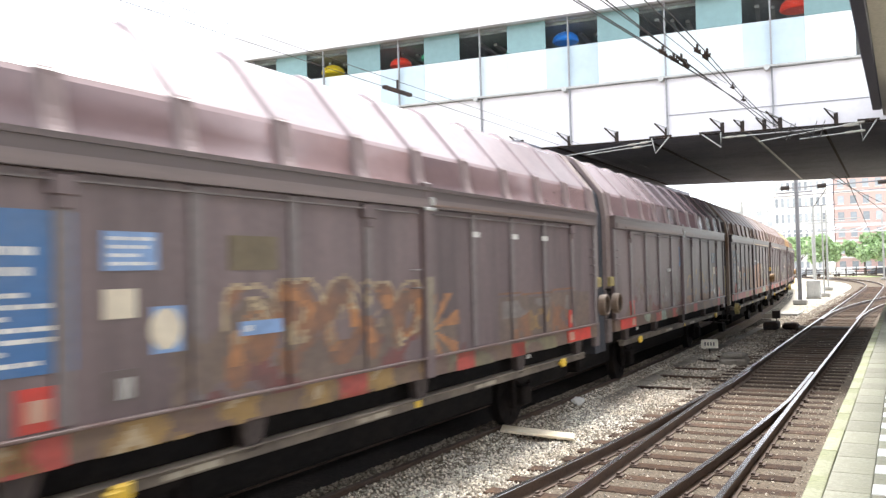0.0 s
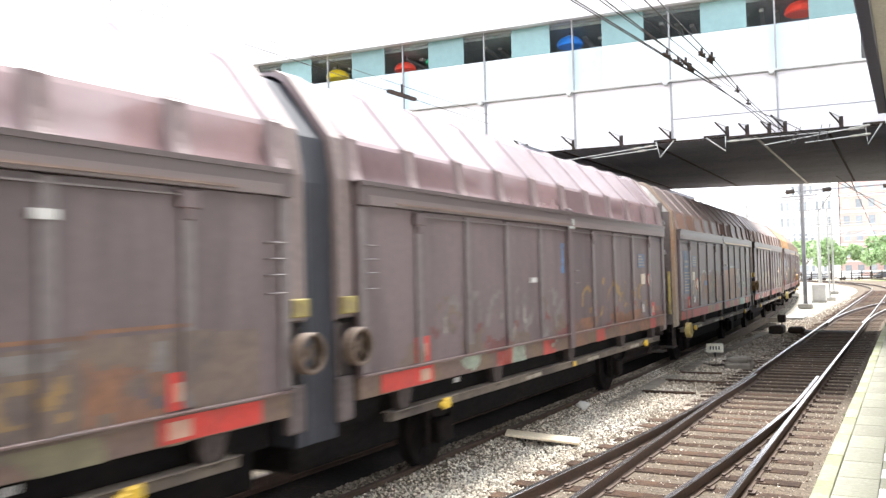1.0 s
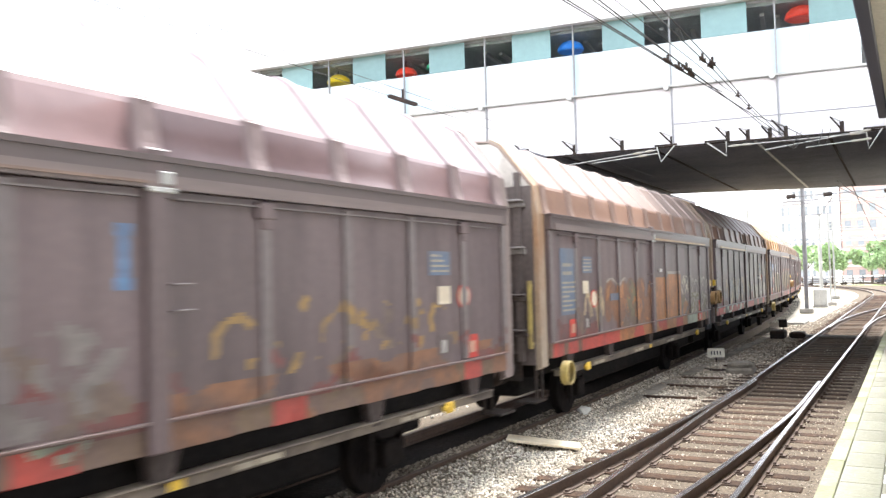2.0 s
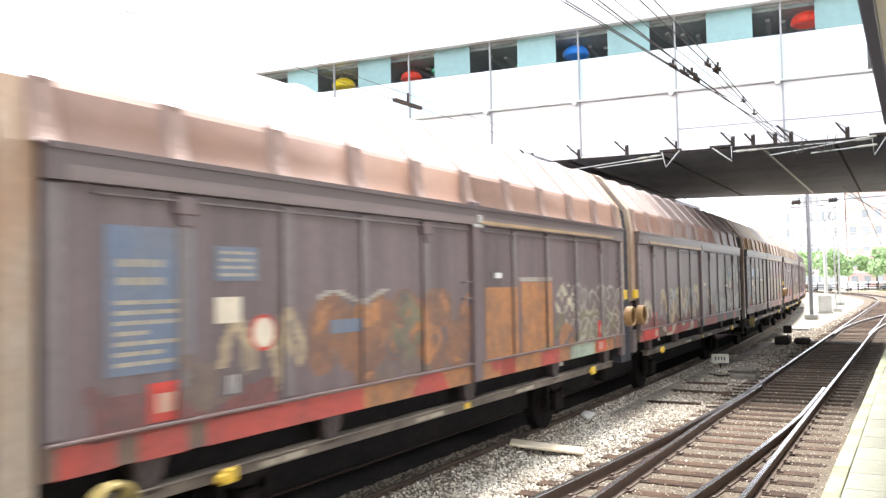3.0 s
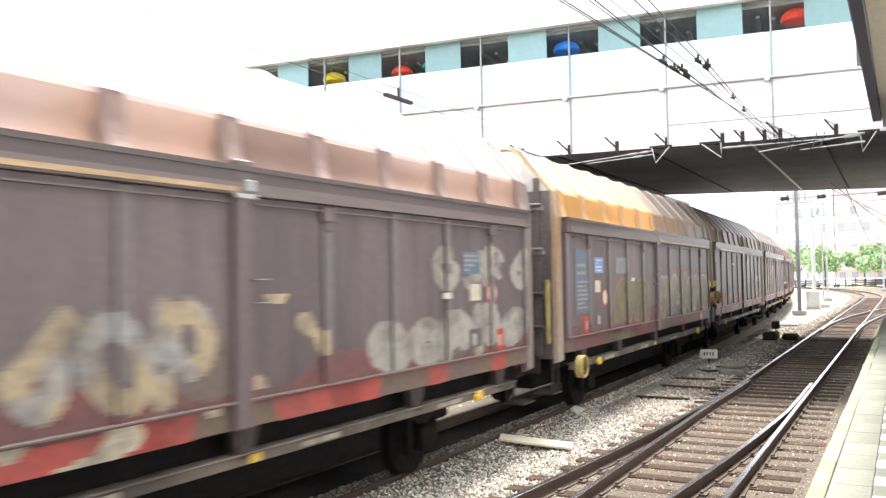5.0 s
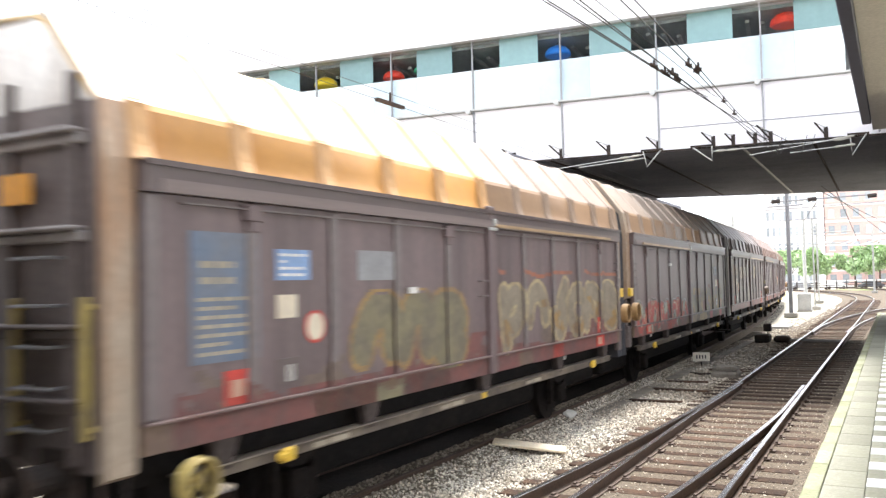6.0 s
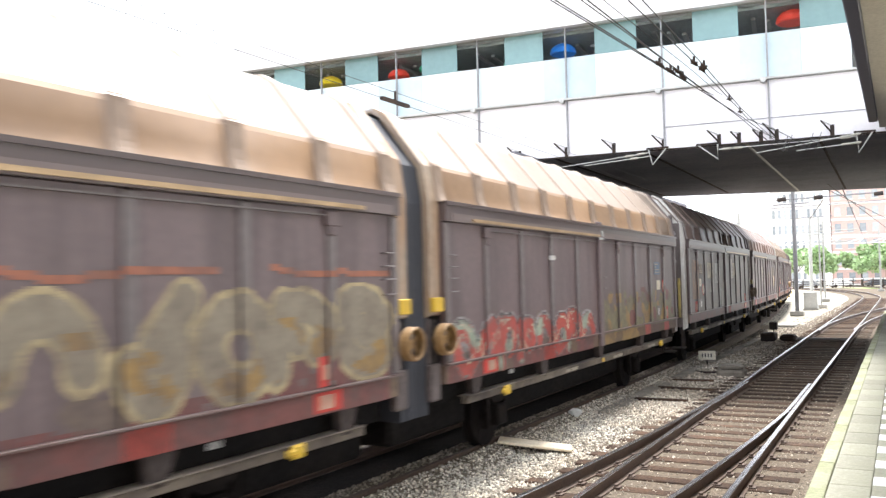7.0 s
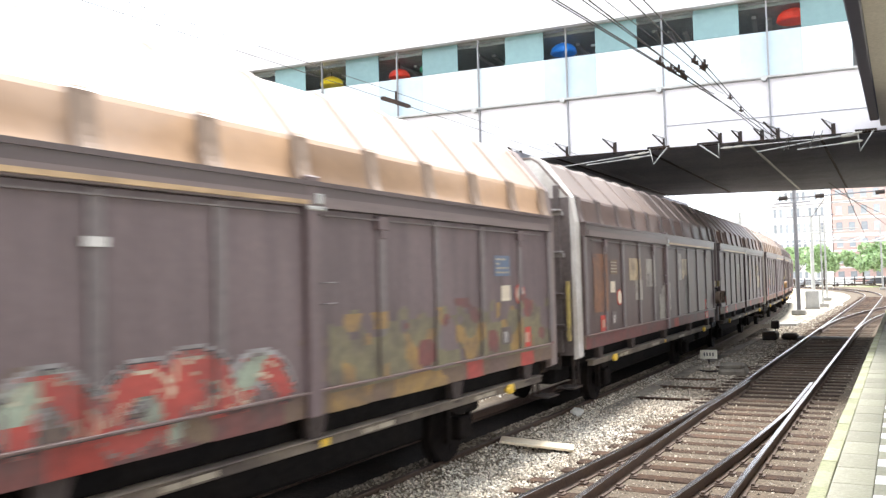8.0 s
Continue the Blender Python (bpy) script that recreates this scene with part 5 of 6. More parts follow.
    spray(g, w, "bone", lambda P, Z: (f(P, Z) < 0.095) & (wobble(P, Z, 4.4, 1) > -0.55), 2.0, 6.35, 1.38, 2.42, 0.003)
    spray(g, w, "silver", lambda P, Z: (f(P, Z) < 0.095) & (wobble(P, Z, 3.1, 4) > 0.42), 2.0, 6.35, 1.38, 2.42, 0.005)
    f3 = throw_up(random.Random(5), 0.75, 1.55, 1.5, 2.05, 2)
    spray(g, w, "cream", lambda P, Z: f3(P, Z) < 0.06, 0.6, 1.7, 1.4, 2.2, 0.003)
    spray(g, w, "cream", lambda P, Z: wobble(P, Z, 3.0, 2) > 0.25, 2.2, 6.2, 1.19, 1.385, 0.003)
    f4 = throw_up(random.Random(8), 8.3, 12.2, 1.5, 1.95, 5)
    f5 = throw_up(random.Random(9), 9.6, 12.3, 2.3, 2.75, 4)
    spray(g, w, "bone", lambda P, Z: f4(P, Z) < 0.14, 8.1, 12.4, 1.38, 2.1, 0.003)
    spray(g, w, "bone", lambda P, Z: (f5(P, Z) < 0.10) & (wobble(P, Z, 5) > -0.3), 9.4, 12.5, 2.15, 2.9, 0.003)
    spray(g, w, "tan", lambda P, Z: wobble(P, Z, 4, 3) > 0.35, 6.6, 7.6, 1.5, 2.3, 0.003)

    # gold outlined forms, orange roof
    g, w, rng = 3, by[3], random.Random(15)
    plate(g, w, "grey_patch", M_STEEL, 3.55, 4.25, 2.45, 2.76)
    spray(g, w, "dullred", lambda P, Z: (wobble(P, Z, 1.2, 1) + (1.5 - Z) * 1.8 > -0.1) & (wobble(P, Z, 7, 3) > -0.45), 1.1, 12.4, 1.38, 1.75)
    f = throw_up(rng, 3.5, 5.9, 1.45, 2.15, 3)
    spray(g, w, "olive", lambda P, Z: f(P, Z) < 0.25, 3.4, 6.1, 1.38, 2.3, 0.001)
    spray(g, w, "ochre", lambda P, Z: np.abs(f(P, Z) - 0.22) < 0.03, 3.4, 6.1, 1.38, 2.35, 0.003)
    spray(g, w, "olive", lambda P, Z: wobble(P, Z, 1.5, 2) > -0.2, 2.8, 5.8, 1.19, 1.385)
    spray(g, w, "dullred", lambda P, Z: wobble(P, Z, 1.5, 5) > -0.6, 1.1, 12.4, 1.19, 1.385)
    f = throw_up(random.Random(21), 7.0, 12.4, 1.55, 2.3, 6)
    spray(g, w, "drab", lambda P, Z: f(P, Z) < 0.17, 6.9, 12.55, 1.38, 2.5, 0.002)
    spray(g, w, "gold", lambda P, Z: np.abs(f(P, Z) - 0.165) < 0.026 + 0.012 * wobble(P, Z, 5, 2), 6.9, 12.55, 1.38, 2.5, 0.004, step=0.018)
    spray(g, w, "ochre", lambda P, Z: (f(P, Z) < 0.09) & (wobble(P, Z, 2.7) + (1.75 - Z) > 0.15), 6.9, 12.55, 1.38, 2.1, 0.005)
    spray(g, w, "brick", lambda P, Z: (np.abs(Z - 2.53 - 0.03 * np.sin(P * 2) - 0.02 * np.sin(P * 5)) < 0.03) & (np.sin(P * 2.3) > -0.75), 7.0, 12.4, 2.4, 2.65, 0.003)

    # red forms with pale rims, ochre panels
    g, w, rng = 4, by[4], random.Random(16)
    f = throw_up(random.Random(31), 0.7, 6.1, 1.3, 1.82, 8)
    spray(g, w, "silver", lambda P, Z: (f(P, Z) < 0.17) & (Z > 1.5), 0.6, 6.3, 1.38, 2.05, 0.001)
    spray(g, w, "black", lambda P, Z: (f(P, Z) < 0.145) & (wobble(P, Z, 3) < 0.2), 0.6, 6.3, 1.38, 2.0, 0.0025)
    spray(g, w, "red", lambda P, Z: (f(P, Z) < 0.125) & (wobble(P, Z, 2.6, 2) > -0.42), 0.6, 6.3, 1.19, 1.95, 0.004)
    spray(g, w, "mint", lambda P, Z: (f(P, Z) < 0.125) & (wobble(P, Z, 2.6, 2) < -0.38), 0.6, 6.3, 1.19, 1.95, 0.004)
    spray(g, w, "cream", lambda P, Z: (np.abs(f(P, Z) - 0.06) < 0.014) & (wobble(P, Z, 5) > 0.1), 0.6, 6.3, 1.38, 1.95, 0.006)
    spray(g, w, "grey", lambda P, Z: (np.abs(f(P, Z) - 0.105) < 0.012) & (wobble(P, Z, 4, 2) > -0.2), 0.6, 6.3, 1.19, 1.95, 0.006)
    spray(g, w, "dullred", lambda P, Z: wobble(P, Z, 2.0, 3) > -0.4, 0.6, 6.0, 1.19, 1.385)
    spray(g, w, "olive", lambda P, Z: (wobble(P, Z, 1.8, 1) > -0.35) & (Z < 2.0 + 0.2 * wobble(P, Z, 6)), 6.7, 12.2, 1.38, 2.2, 0.001)
    spray(g, w, "ochre", lambda P, Z: (wobble(P, Z, 4.2, 2) > 0.18) & (np.sin(P * 5.4) > -0.5), 6.9, 11.6, 1.4, 2.1, 0.003)
    spray(g, w, "dullred", lambda P, Z: wobble(P, Z, 3.3, 5) > 0.4, 8.0, 12.3, 1.4, 2.2, 0.004)
    spray(g, w, "ochre", lambda P, Z: wobble(P, Z, 2.0) > -0.3, 6.7, 9.0, 1.19, 1.385)

    # pale patches on the far wagons
    for g in (5, 6, 7, 8, 9):
        w, rng = by[g], random.Random(40 + g)
        for k in range(6):
            a, z = rng.uniform(1.2, 11.5), rng.uniform(1.5, 2.4)
            spray(g, w, rng.choice(("bone", "tan", "rust", "grey")), lambda P, Z: wobble(P, Z, 2.0, k) > -0.6, a, a + rng.uniform(0.4, 0.9), z, z + rng.uniform(0.4, 0.7), 0.001)
        spray(g, w, rng.choice(("rust", "dullred")), lambda P, Z: wobble(P, Z, 2.0, g) > -0.3, 0.7, 12.4, 1.19, 1.385)
    w = by[5]
    for a, z0, z1, c in ((1.3, 1.8, 2.85, "rust"), (3.6, 2.35, 2.8, "tan"), (4.9, 2.2, 2.8, "bone"), (6.0, 1.45, 2.0, "bone")):
        spray(5, w, c, lambda P, Z: wobble(P, Z, 6) > -0.8, a, a + 0.75, z0, z1, 0.003)


decorate()

# ---- tracks ----
RAIL = [(-0.036, 0.0), (0.036, 0.0), (0.036, -0.035), (0.011, -0.05), (0.011, -0.13), (0.065, -0.15), (0.065, -0.165), (-0.065, -0.165), (-0.065, -0.15), (-0.011, -0.13), (-0.011, -0.05), (-0.036, -0.035)]
CAPPING = [(-0.030, 0.0035), (0.030, 0.0035), (0.034, 0.0005), (-0.034, 0.0005)]


def rail_along(parent, points, bright=True, material=None):
    """A rail of true profile through a row of ground points, with its polished running surface."""
    pts = [Vector((p[0], p[1], 0)) for p in points]
    rings, tops = [], []
    for i, p in enumerate(pts):
        d = (pts[min(i + 1, len(pts) - 1)] - pts[max(i - 1, 0)]).normalized()
        n = Vector((d.y, -d.x, 0))
        rings.append([p + n * a + Vector((0, 0, b)) for a, b in RAIL])
        tops.append([p + n * a + Vector((0, 0, b)) for a, b in CAPPING])
    r = part("rail", sweep(bmesh.new(), rings, True), material or M_RAIL_SIDE, parent, "rusty steel rail")
    if bright:
        part("rail_head", sweep(bmesh.new(), tops, True), M_RAIL_TOP, r)
    return r


def sleeper_mesh(length):
    bm = bmesh.new()
    box(bm, -length / 2, length / 2, -0.125, 0.125, -0.32, -0.155, 0.012)
    for v in bm.verts:
        v.co.z += 0.004 * math.sin(v.co.x * 3)
    return mesh_of("sleeper", bm, M_SLEEPER)


SLEEPERS = {l: sleeper_mesh(l) for l in (2.6, 2.9, 3.2, 3.6, 4.2)}
# Near-black copy of the sleeper, with the train's shade put into its colour.
SHADE_SLEEPER = sleeper_mesh(2.6)
SHADE_SLEEPER.materials[0] = M_GEAR
CHAIR = mesh_of("rail_chair", boxes((-0.14, 0.14, -0.07, 0.07, -0.165, -0.14), (-0.10, -0.06, -0.04, 0.04, -0.145, -0.115), (0.06, 0.10, -0.04, 0.04, -0.145, -0.115)), M_RAIL_SIDE)


def span(a, b, step):
    n = max(2, int((b - a) / step) + 1)
    return [a + (b - a) * i / (n - 1) for i in range(n)]


near_track = thing("near_track", "railway track with wooden sleepers and turnout beside the platform", "railway track", kind="structure", m=RT)
TOE, TOE2 = 20.2, 38.4
L0, R0 = N_MAIN - HALF_GAUGE, N_MAIN + HALF_GAUGE
far_us = span(41, 84, 4) + span(86, 170, 3)
# left stock rail follows the left route, the right stock rail the straight one
rail_along(near_track, [(branch_n(u) - HALF_GAUGE, u) for u in span(-12, TOE, 1)] + [(main_n(u) - HALF_GAUGE, u) for u in span(22, 38, 4) + far_us])
rail_along(near_track, [(R0, u) for u in span(-12, TOE2, 3)] + [(right_n(u) + HALF_GAUGE, u) for u in span(40, 112, 1.5)])
# blades of the near turnout
rail_along(near_track, [(max(L0, branch_n(u) - HALF_GAUGE + 0.085), u) for u in span(-12, TOE - 0.3, 1)])
rail_along(near_track, [(min(R0 - 0.085, branch_n(u) + HALF_GAUGE), u) for u in span(-12, TOE - 0.3, 1)])
# blades of the far turnout
rail_along(near_track, [(max(L0 + 0.085, right_n(u) - HALF_GAUGE), u) for u in span(TOE2 + 0.3, 112, 1.5)])
rail_along(near_track, [(min(R0, right_n(u) + HALF_GAUGE - 0.085), u) for u in span(TOE2 + 0.3, 40, 0.8)] + [(min(main_n(u) + HALF_GAUGE, right_n(u) + HALF_GAUGE - 0.085), u) for u in far_us])
rng = random.Random(4)
u = -11.5
while u < 92:
    left = min(main_n(u), branch_n(u)) - 1.3
    right = (max(main_n(u), right_n(u)) if u < 60 else main_n(u)) + 1.3
    need = right - left
    l = min((k for k in SLEEPERS if k >= need - 0.15), default=4.2)
    at(SLEEPERS[l], "sleeper", near_track, (left + right) / 2 + rng.uniform(-0.04, 0.04), u, rng.uniform(-0.012, 0.006), rng.uniform(-0.8, 0.8))
    for n in {round(main_n(u) - HALF_GAUGE, 3), round(main_n(u) + HALF_GAUGE, 3)}:
        if u < 45:
            at(CHAIR, "rail_chair", near_track, n, u)
    if u < 17:
        for n in (branch_n(u) - HALF_GAUGE, branch_n(u) + HALF_GAUGE):
            if abs(n - (N_MAIN - HALF_GAUGE)) > 0.3:
                at(CHAIR, "rail_chair", near_track, n, u)
    u += 0.60 + rng.uniform(-0.02, 0.02)

train_track = thing("train_track", "railway track under the passing freight train", "railway track", kind="structure")
for off in (-HALF_GAUGE, HALF_GAUGE):
    rail_along(train_track, [centre_point(s, off) for s in span(-24, 130, 3)], False, M_RAIL_SIDE)
s_ = -10.0
while s_ < 80:
    x, y = centre_point(s_)
    at(SHADE_SLEEPER, "sleeper", train_track, x, y, -0.055, -math.degrees(heading(s_)))
    s_ += 0.62

far_track = thing("far_track", "distant railway track curving away", "railway track", kind="structure", m=RT)
for sgn in (-1, 1):
    rail_along(far_track, [(4.2 - (max(0, u - 92) ** 2) / 520 + sgn * HALF_GAUGE, u) for u in span(70, 190, 3)])

# ---- loose ballast stones ----
def stones(name, count, spots, seed, size, label, material=None):
    rng = np.random.RandomState(seed)
    base = np.array([(1, 0, 0), (-1, 0, 0), (0, 1, 0), (0, -1, 0), (0, 0, 1), (0, 0, -1)], float)
    faces = np.array([(0, 2, 4), (2, 1, 4), (1, 3, 4), (3, 0, 4), (2, 0, 5), (1, 2, 5), (3, 1, 5), (0, 3, 5)])
    P = spots(rng, count)
    n = len(P)
    V = base[None] * rng.uniform(0.5, 1.15, (n, 6, 3)) + rng.uniform(-0.3, 0.3, (n, 6, 3))
    V *= (size * rng.uniform(0.55, 1.35, (n, 1, 1))) * np.array([1, 1, 0.75])
    a = rng.uniform(0, math.tau, n)
    c, s = np.cos(a)[:, None], np.sin(a)[:, None]
    X, Y = V[:, :, 0] * c - V[:, :, 1] * s, V[:, :, 0] * s + V[:, :, 1] * c
    V = np.stack([X, Y, V[:, :, 2]], 2) + P[:, None, :]
    me = bpy.data.meshes.new(name)
    me.from_pydata(V.reshape(-1, 3).tolist(), [], (faces[None] + 6 * np.arange(n)[:, None, None]).reshape(-1, 3).tolist())
    me.materials.append(material or M_STONE)
    ob = new(name, me)
    ob.matrix_world = RT
    return tagged(ob, label, "ballast", kind="stuff")


def bed_spots(lo, hi, u0, u1, z):
    def f(rng, n):
        u = u0 + (u1 - u0) * rng.uniform(0, 1, n) ** 1.6
        return np.stack([rng.uniform(lo, hi, n), u, np.full(n, z) + rng.uniform(-0.03, 0.012, n)], 1)
    return f


stones("ballast_stones", 34000, bed_spots(-5.72, -3.75, 5.0, 19, BED - 0.012), 1, 0.024, "coarse pale grey ballast stones beside the rails")
stones("ballast_stones", 9000, bed_spots(-5.5, -3.4, 5.0, 30, BED - 0.006), 6, 0.022, "rust-stained ballast stones beside the rails", M_STONE_RUST)
stones("ballast_stones", 4500, bed_spots(-5.85, -5.3, 4.0, 26, BED - 0.012), 2, 0.026, "dirty ballast stones along the sleeper ends", M_STONE_RUST)
stones("ballast_stones", 20000, bed_spots(-3.9, -0.75, 5.0, 32, BED - 0.03), 3, 0.028, "rusty ballast stones between the sleepers", M_STONE_RUST)
stones("ballast_stones", 7000, bed_spots(-3.8, -0.75, 5.0, 30, BED - 0.012), 4, 0.020, "brown-grey ballast stones strewn between the sleepers", M_STONE_MID)
stones("ballast_stones", 5000, bed_spots(-5.4, -3.2, 24, 75, BED - 0.01), 5, 0.034, "pale ballast stones by the track")

stones("ballast_stones", 30000, bed_spots(-4.0, -0.72, 4.5, 18, BED - 0.02), 11, 0.027, "rusty ballast stones filling the bays between the sleepers", M_STONE_RUST)
stones("ballast_stones", 4500, bed_spots(-3.9, -0.9, 4.5, 16, BED + 0.0), 12, 0.019, "small ballast chips on and between the sleepers", M_STONE_MID)
stones("ballast_stones", 5000, bed_spots(-11.5, -8.0, 1.0, 22, BED - 0.01), 13, 0.03, "pale ballast stones behind the train")

# Lighter stones laid here to brighten the ground in the bridge's shade.
stones("ballast_stones", 12000, bed_spots(-5.6, -3.2, 15.5, 36, BED - 0.004), 14, 0.034, "brown-grey ballast stones under the bridge", M_STONE_MID)
stones("ballast_stones", 9000, bed_spots(-3.9, -0.75, 15.5, 36, BED - 0.022), 15, 0.03, "brown-grey ballast stones between the sleepers under the bridge", M_STONE_MID)

# heaped shoulder of ballast against the train's near rail
def shoulder(s, f):
    """Point on the shoulder: f runs from the rail (0) to its foot (1)."""
    wide = 0.42 - 0.24 * min(1.0, max(0.0, (s - 12.5) / 3.0))
    x, y = centre_point(s, -HALF_GAUGE - 0.075 - wide * f)
    return x, y, -0.045 - 0.15 * f ** 1.3


bm = bmesh.new()
sweep(bm, [[shoulder(q * 1.0, f) for f in (0.0, 0.3, 0.65, 1.0)] for q in range(-14, 44)])
solid("ballast_shoulder", bm, M_BALLAST, "heaped rusty ballast along the train's rail", "ballast", kind="structure")
bm = bmesh.new()
sweep(bm, [[centre_point(q * 1.0, f) + (z,) for f, z in ((-HALF_GAUGE - 0.08, -0.06), (-0.5, -0.09), (-0.15, -0.13))] for q in range(-14, 60)])
solid("ballast_infill", bm, M_BALLAST, "rusty ballast between the rails under the train's near side", "ballast", kind="structure")
INTO_RT = RT.inverted()


def shoulder_spots(f0, f1):
    def spots(rng, n):
        out = []
        for a, b in zip(3.0 + 25.0 * rng.uniform(0, 1, n) ** 1.5, rng.uniform(f0, f1, n)):
            out.append(tuple(INTO_RT @ Vector(shoulder(a, b))))
        return np.array(out) + np.stack([np.zeros(n), np.zeros(n), rng.uniform(-0.015, 0.015, n)], 1)
    return spots


def gauge_spots(rng, n):
    out = []
    for a, b in zip(2.0 + 26.0 * rng.uniform(0, 1, n) ** 1.4, rng.uniform(-0.66, -0.2, n)):
        x, y = centre_point(a, b)
        out.append(tuple(INTO_RT @ Vector((x, y, -0.085 - 0.05 * (b + 0.66)))))
    return np.array(out)


stones("ballast_stones", 6000, gauge_spots, 17, 0.026, "rusty ballast stones between the rails under the train", M_STONE_RUST)
stones("ballast_stones", 10000, shoulder_spots(0.02, 1.05), 7, 0.024, "pale ballast stones heaped beside the train's rail")
stones("ballast_stones", 5000, shoulder_spots(0.0, 0.7), 8, 0.024, "rusty ballast stones heaped beside the train's rail", M_STONE_RUST)

# ---- small things beside the track ----
def at_track(n, u, z=BED, rz=0):
    return RT @ pose(n, u, z, 0, 0, rz)


M_PLATE = mat("cream_enamel", (0.88, 0.84, 0.70), 0.4, grain=20, stain=3, vary=0.05, bump=0.0)
duct = thing("cable_duct", "worn concrete cable duct covers lying in the ballast", "cable duct", kind="structure", m=RT)
for k in range(20):
    u = 15.5 + 1.0 * k
    if k in (5, 9):
        continue
    part("duct_cover", boxes((-5.28 + 0.01 * (k % 3), -4.98 + 0.01 * (k % 3), u + 0.01, u + 0.985, BED - 0.08, BED + 0.012 + 0.004 * (k % 4)), bev=0.01), M_DUCT, duct)

plate_ = thing("marker_post", "small white marker plate with dark bars on a short post", "marker sign", m=at_track(-5.05, 25.0, BED, 12))
part("post", boxes((-0.02, 0.02, -0.02, 0.02, -0.05, 0.32)), M_IRON, plate_)
board_ = part("plate", boxes((-0.24, 0.24, -0.035, -0.02, 0.14, 0.40), bev=0.008), M_PLATE, plate_, "white enamel plate")
for k in range(4):
    part("mark", boxes((-0.14 + 0.08 * k, -0.105 + 0.08 * k, -0.042, -0.034, 0.22, 0.32)), M_DARKTEXT, board_)

box_ = thing("track_box", "low grey concrete track connection box", "track box", m=at_track(-3.95, 22.6, BED, 4))
part("body", boxes((-0.34, 0.34, -0.45, 0.45, -0.1, 0.16), bev=0.06), M_DUCT, box_)
bm = boxes((-0.3, 0.3, -0.4, 0.4, 0.15, 0.27), bev=0.09)
part("lid", bm, M_DUCT, box_)
part("cable", tube([(-0.3, 0.1, 0.05), (-0.7, 0.2, 0.02), (-1.0, 0.6, 0.0)], 0.03, 6), M_IRON, box_)

motor = thing("point_machine", "black point machine with rods beside the turnout", "point machine", m=at_track(-4.25, 34.6, BED, 0))
part("case", boxes((-0.62, -0.10, -0.45, 0.45, 0.0, 0.32), bev=0.05), M_IRON, motor)
part("cover", boxes((0.05, 0.62, -0.35, 0.35, 0.02, 0.26), bev=0.08), M_IRON, motor)
part("lantern", boxes((-0.34, -0.06, 0.0, 0.28, 0.42, 0.72), (-0.22, -0.18, 0.1, 0.16, 0.3, 0.44), bev=0.02), M_IRON, motor)
part("rod", tube([(0.5, 0, 0.1), (2.4, 0.05, 0.08)], 0.03, 6), M_STEEL, motor)
part("rod", tube([(0.5, 0.4, 0.1), (2.4, 0.45, 0.08)], 0.03, 6), M_STEEL, motor)

slab = solid("concrete_base", boxes((-0.45, 0.45, -1.1, 1.1, -0.1, 0.09), bev=0.03), M_CONCRETE, "pale concrete base slab in the gravel", "concrete slab", m=at_track(-5.1, 45.0))
bm = boxes((-0.55, 0.55, -0.21, 0.21, 0.0, 0.04), bev=0.008)
for v in bm.verts:
    v.co.y += 0.05 * v.co.x
solid("wooden_board", bm, mat("pale_board", (0.82, 0.72, 0.55), 0.7, grain=25, stain=3, vary=0.15, dirt=(0.55, 0.42, 0.25)), "pale wooden board lying on the ballast", "board", m=RT @ pose(-4.95, 11.75, -0.095, 0, 7, 20))
bm = bmesh.new()
bmesh.ops.create_icosphere(bm, subdivisions=2, radius=0.12)
rs = random.Random(3)
for v in bm.verts:
    v.co *= 1 + rs.uniform(-0.2, 0.2)
    v.co.z *= 0.7
solid("white_stone", bm, M_WHITE_TILE, "pale broken stone lying on the ballast", "stone", m=at_track(-5.33, 14.6, BED + 0.125))
for n_, u_, l_, r_ in ((-4.5, 17.5, 1.1, 80), (-4.4, 19.4, 1.3, 75), (-4.6, 21.0, 1.0, 88), (-4.2, 24.0, 0.9, 82)):
    solid("old_plank", boxes((-l_ / 2, l_ / 2, -0.07, 0.07, 0.0, 0.05), bev=0.008), M_SLEEPER, "weathered old plank half sunk in the ballast", "plank", group="planks by the track", m=at_track(n_, u_, BED - 0.01, r_ - 80))
wd = random.Random(9)
M_WEED = mat("weed_green", (0.12, 0.19, 0.05), 0.8, grain=20, vary=0.3)
for n_, u_ in ((-0.95, 9.2), (-0.9, 12.5), (-1.0, 15.8), (-4.0, 9.3), (-0.62, 5.9)):
    bm = bmesh.new()
    for k in range(26):
        a, l = wd.uniform(0, math.tau), wd.uniform(0.03, 0.09)
        x, y = wd.uniform(-0.08, 0.08), wd.uniform(-0.14, 0.14)
        bm.faces.new([bm.verts.new(v) for v in ((x, y, 0), (x + 0.012, y + 0.006, 0), (x + l * 0.5 * math.cos(a), y + l * 0.5 * math.sin(a), l))])
    solid("weed_tuft", bm, M_WEED, "small green weed tuft growing at the track edge", "weed", kind="stuff", m=at_track(n_, u_, BED - 0.01 if n_ < -0.7 else PLATFORM))

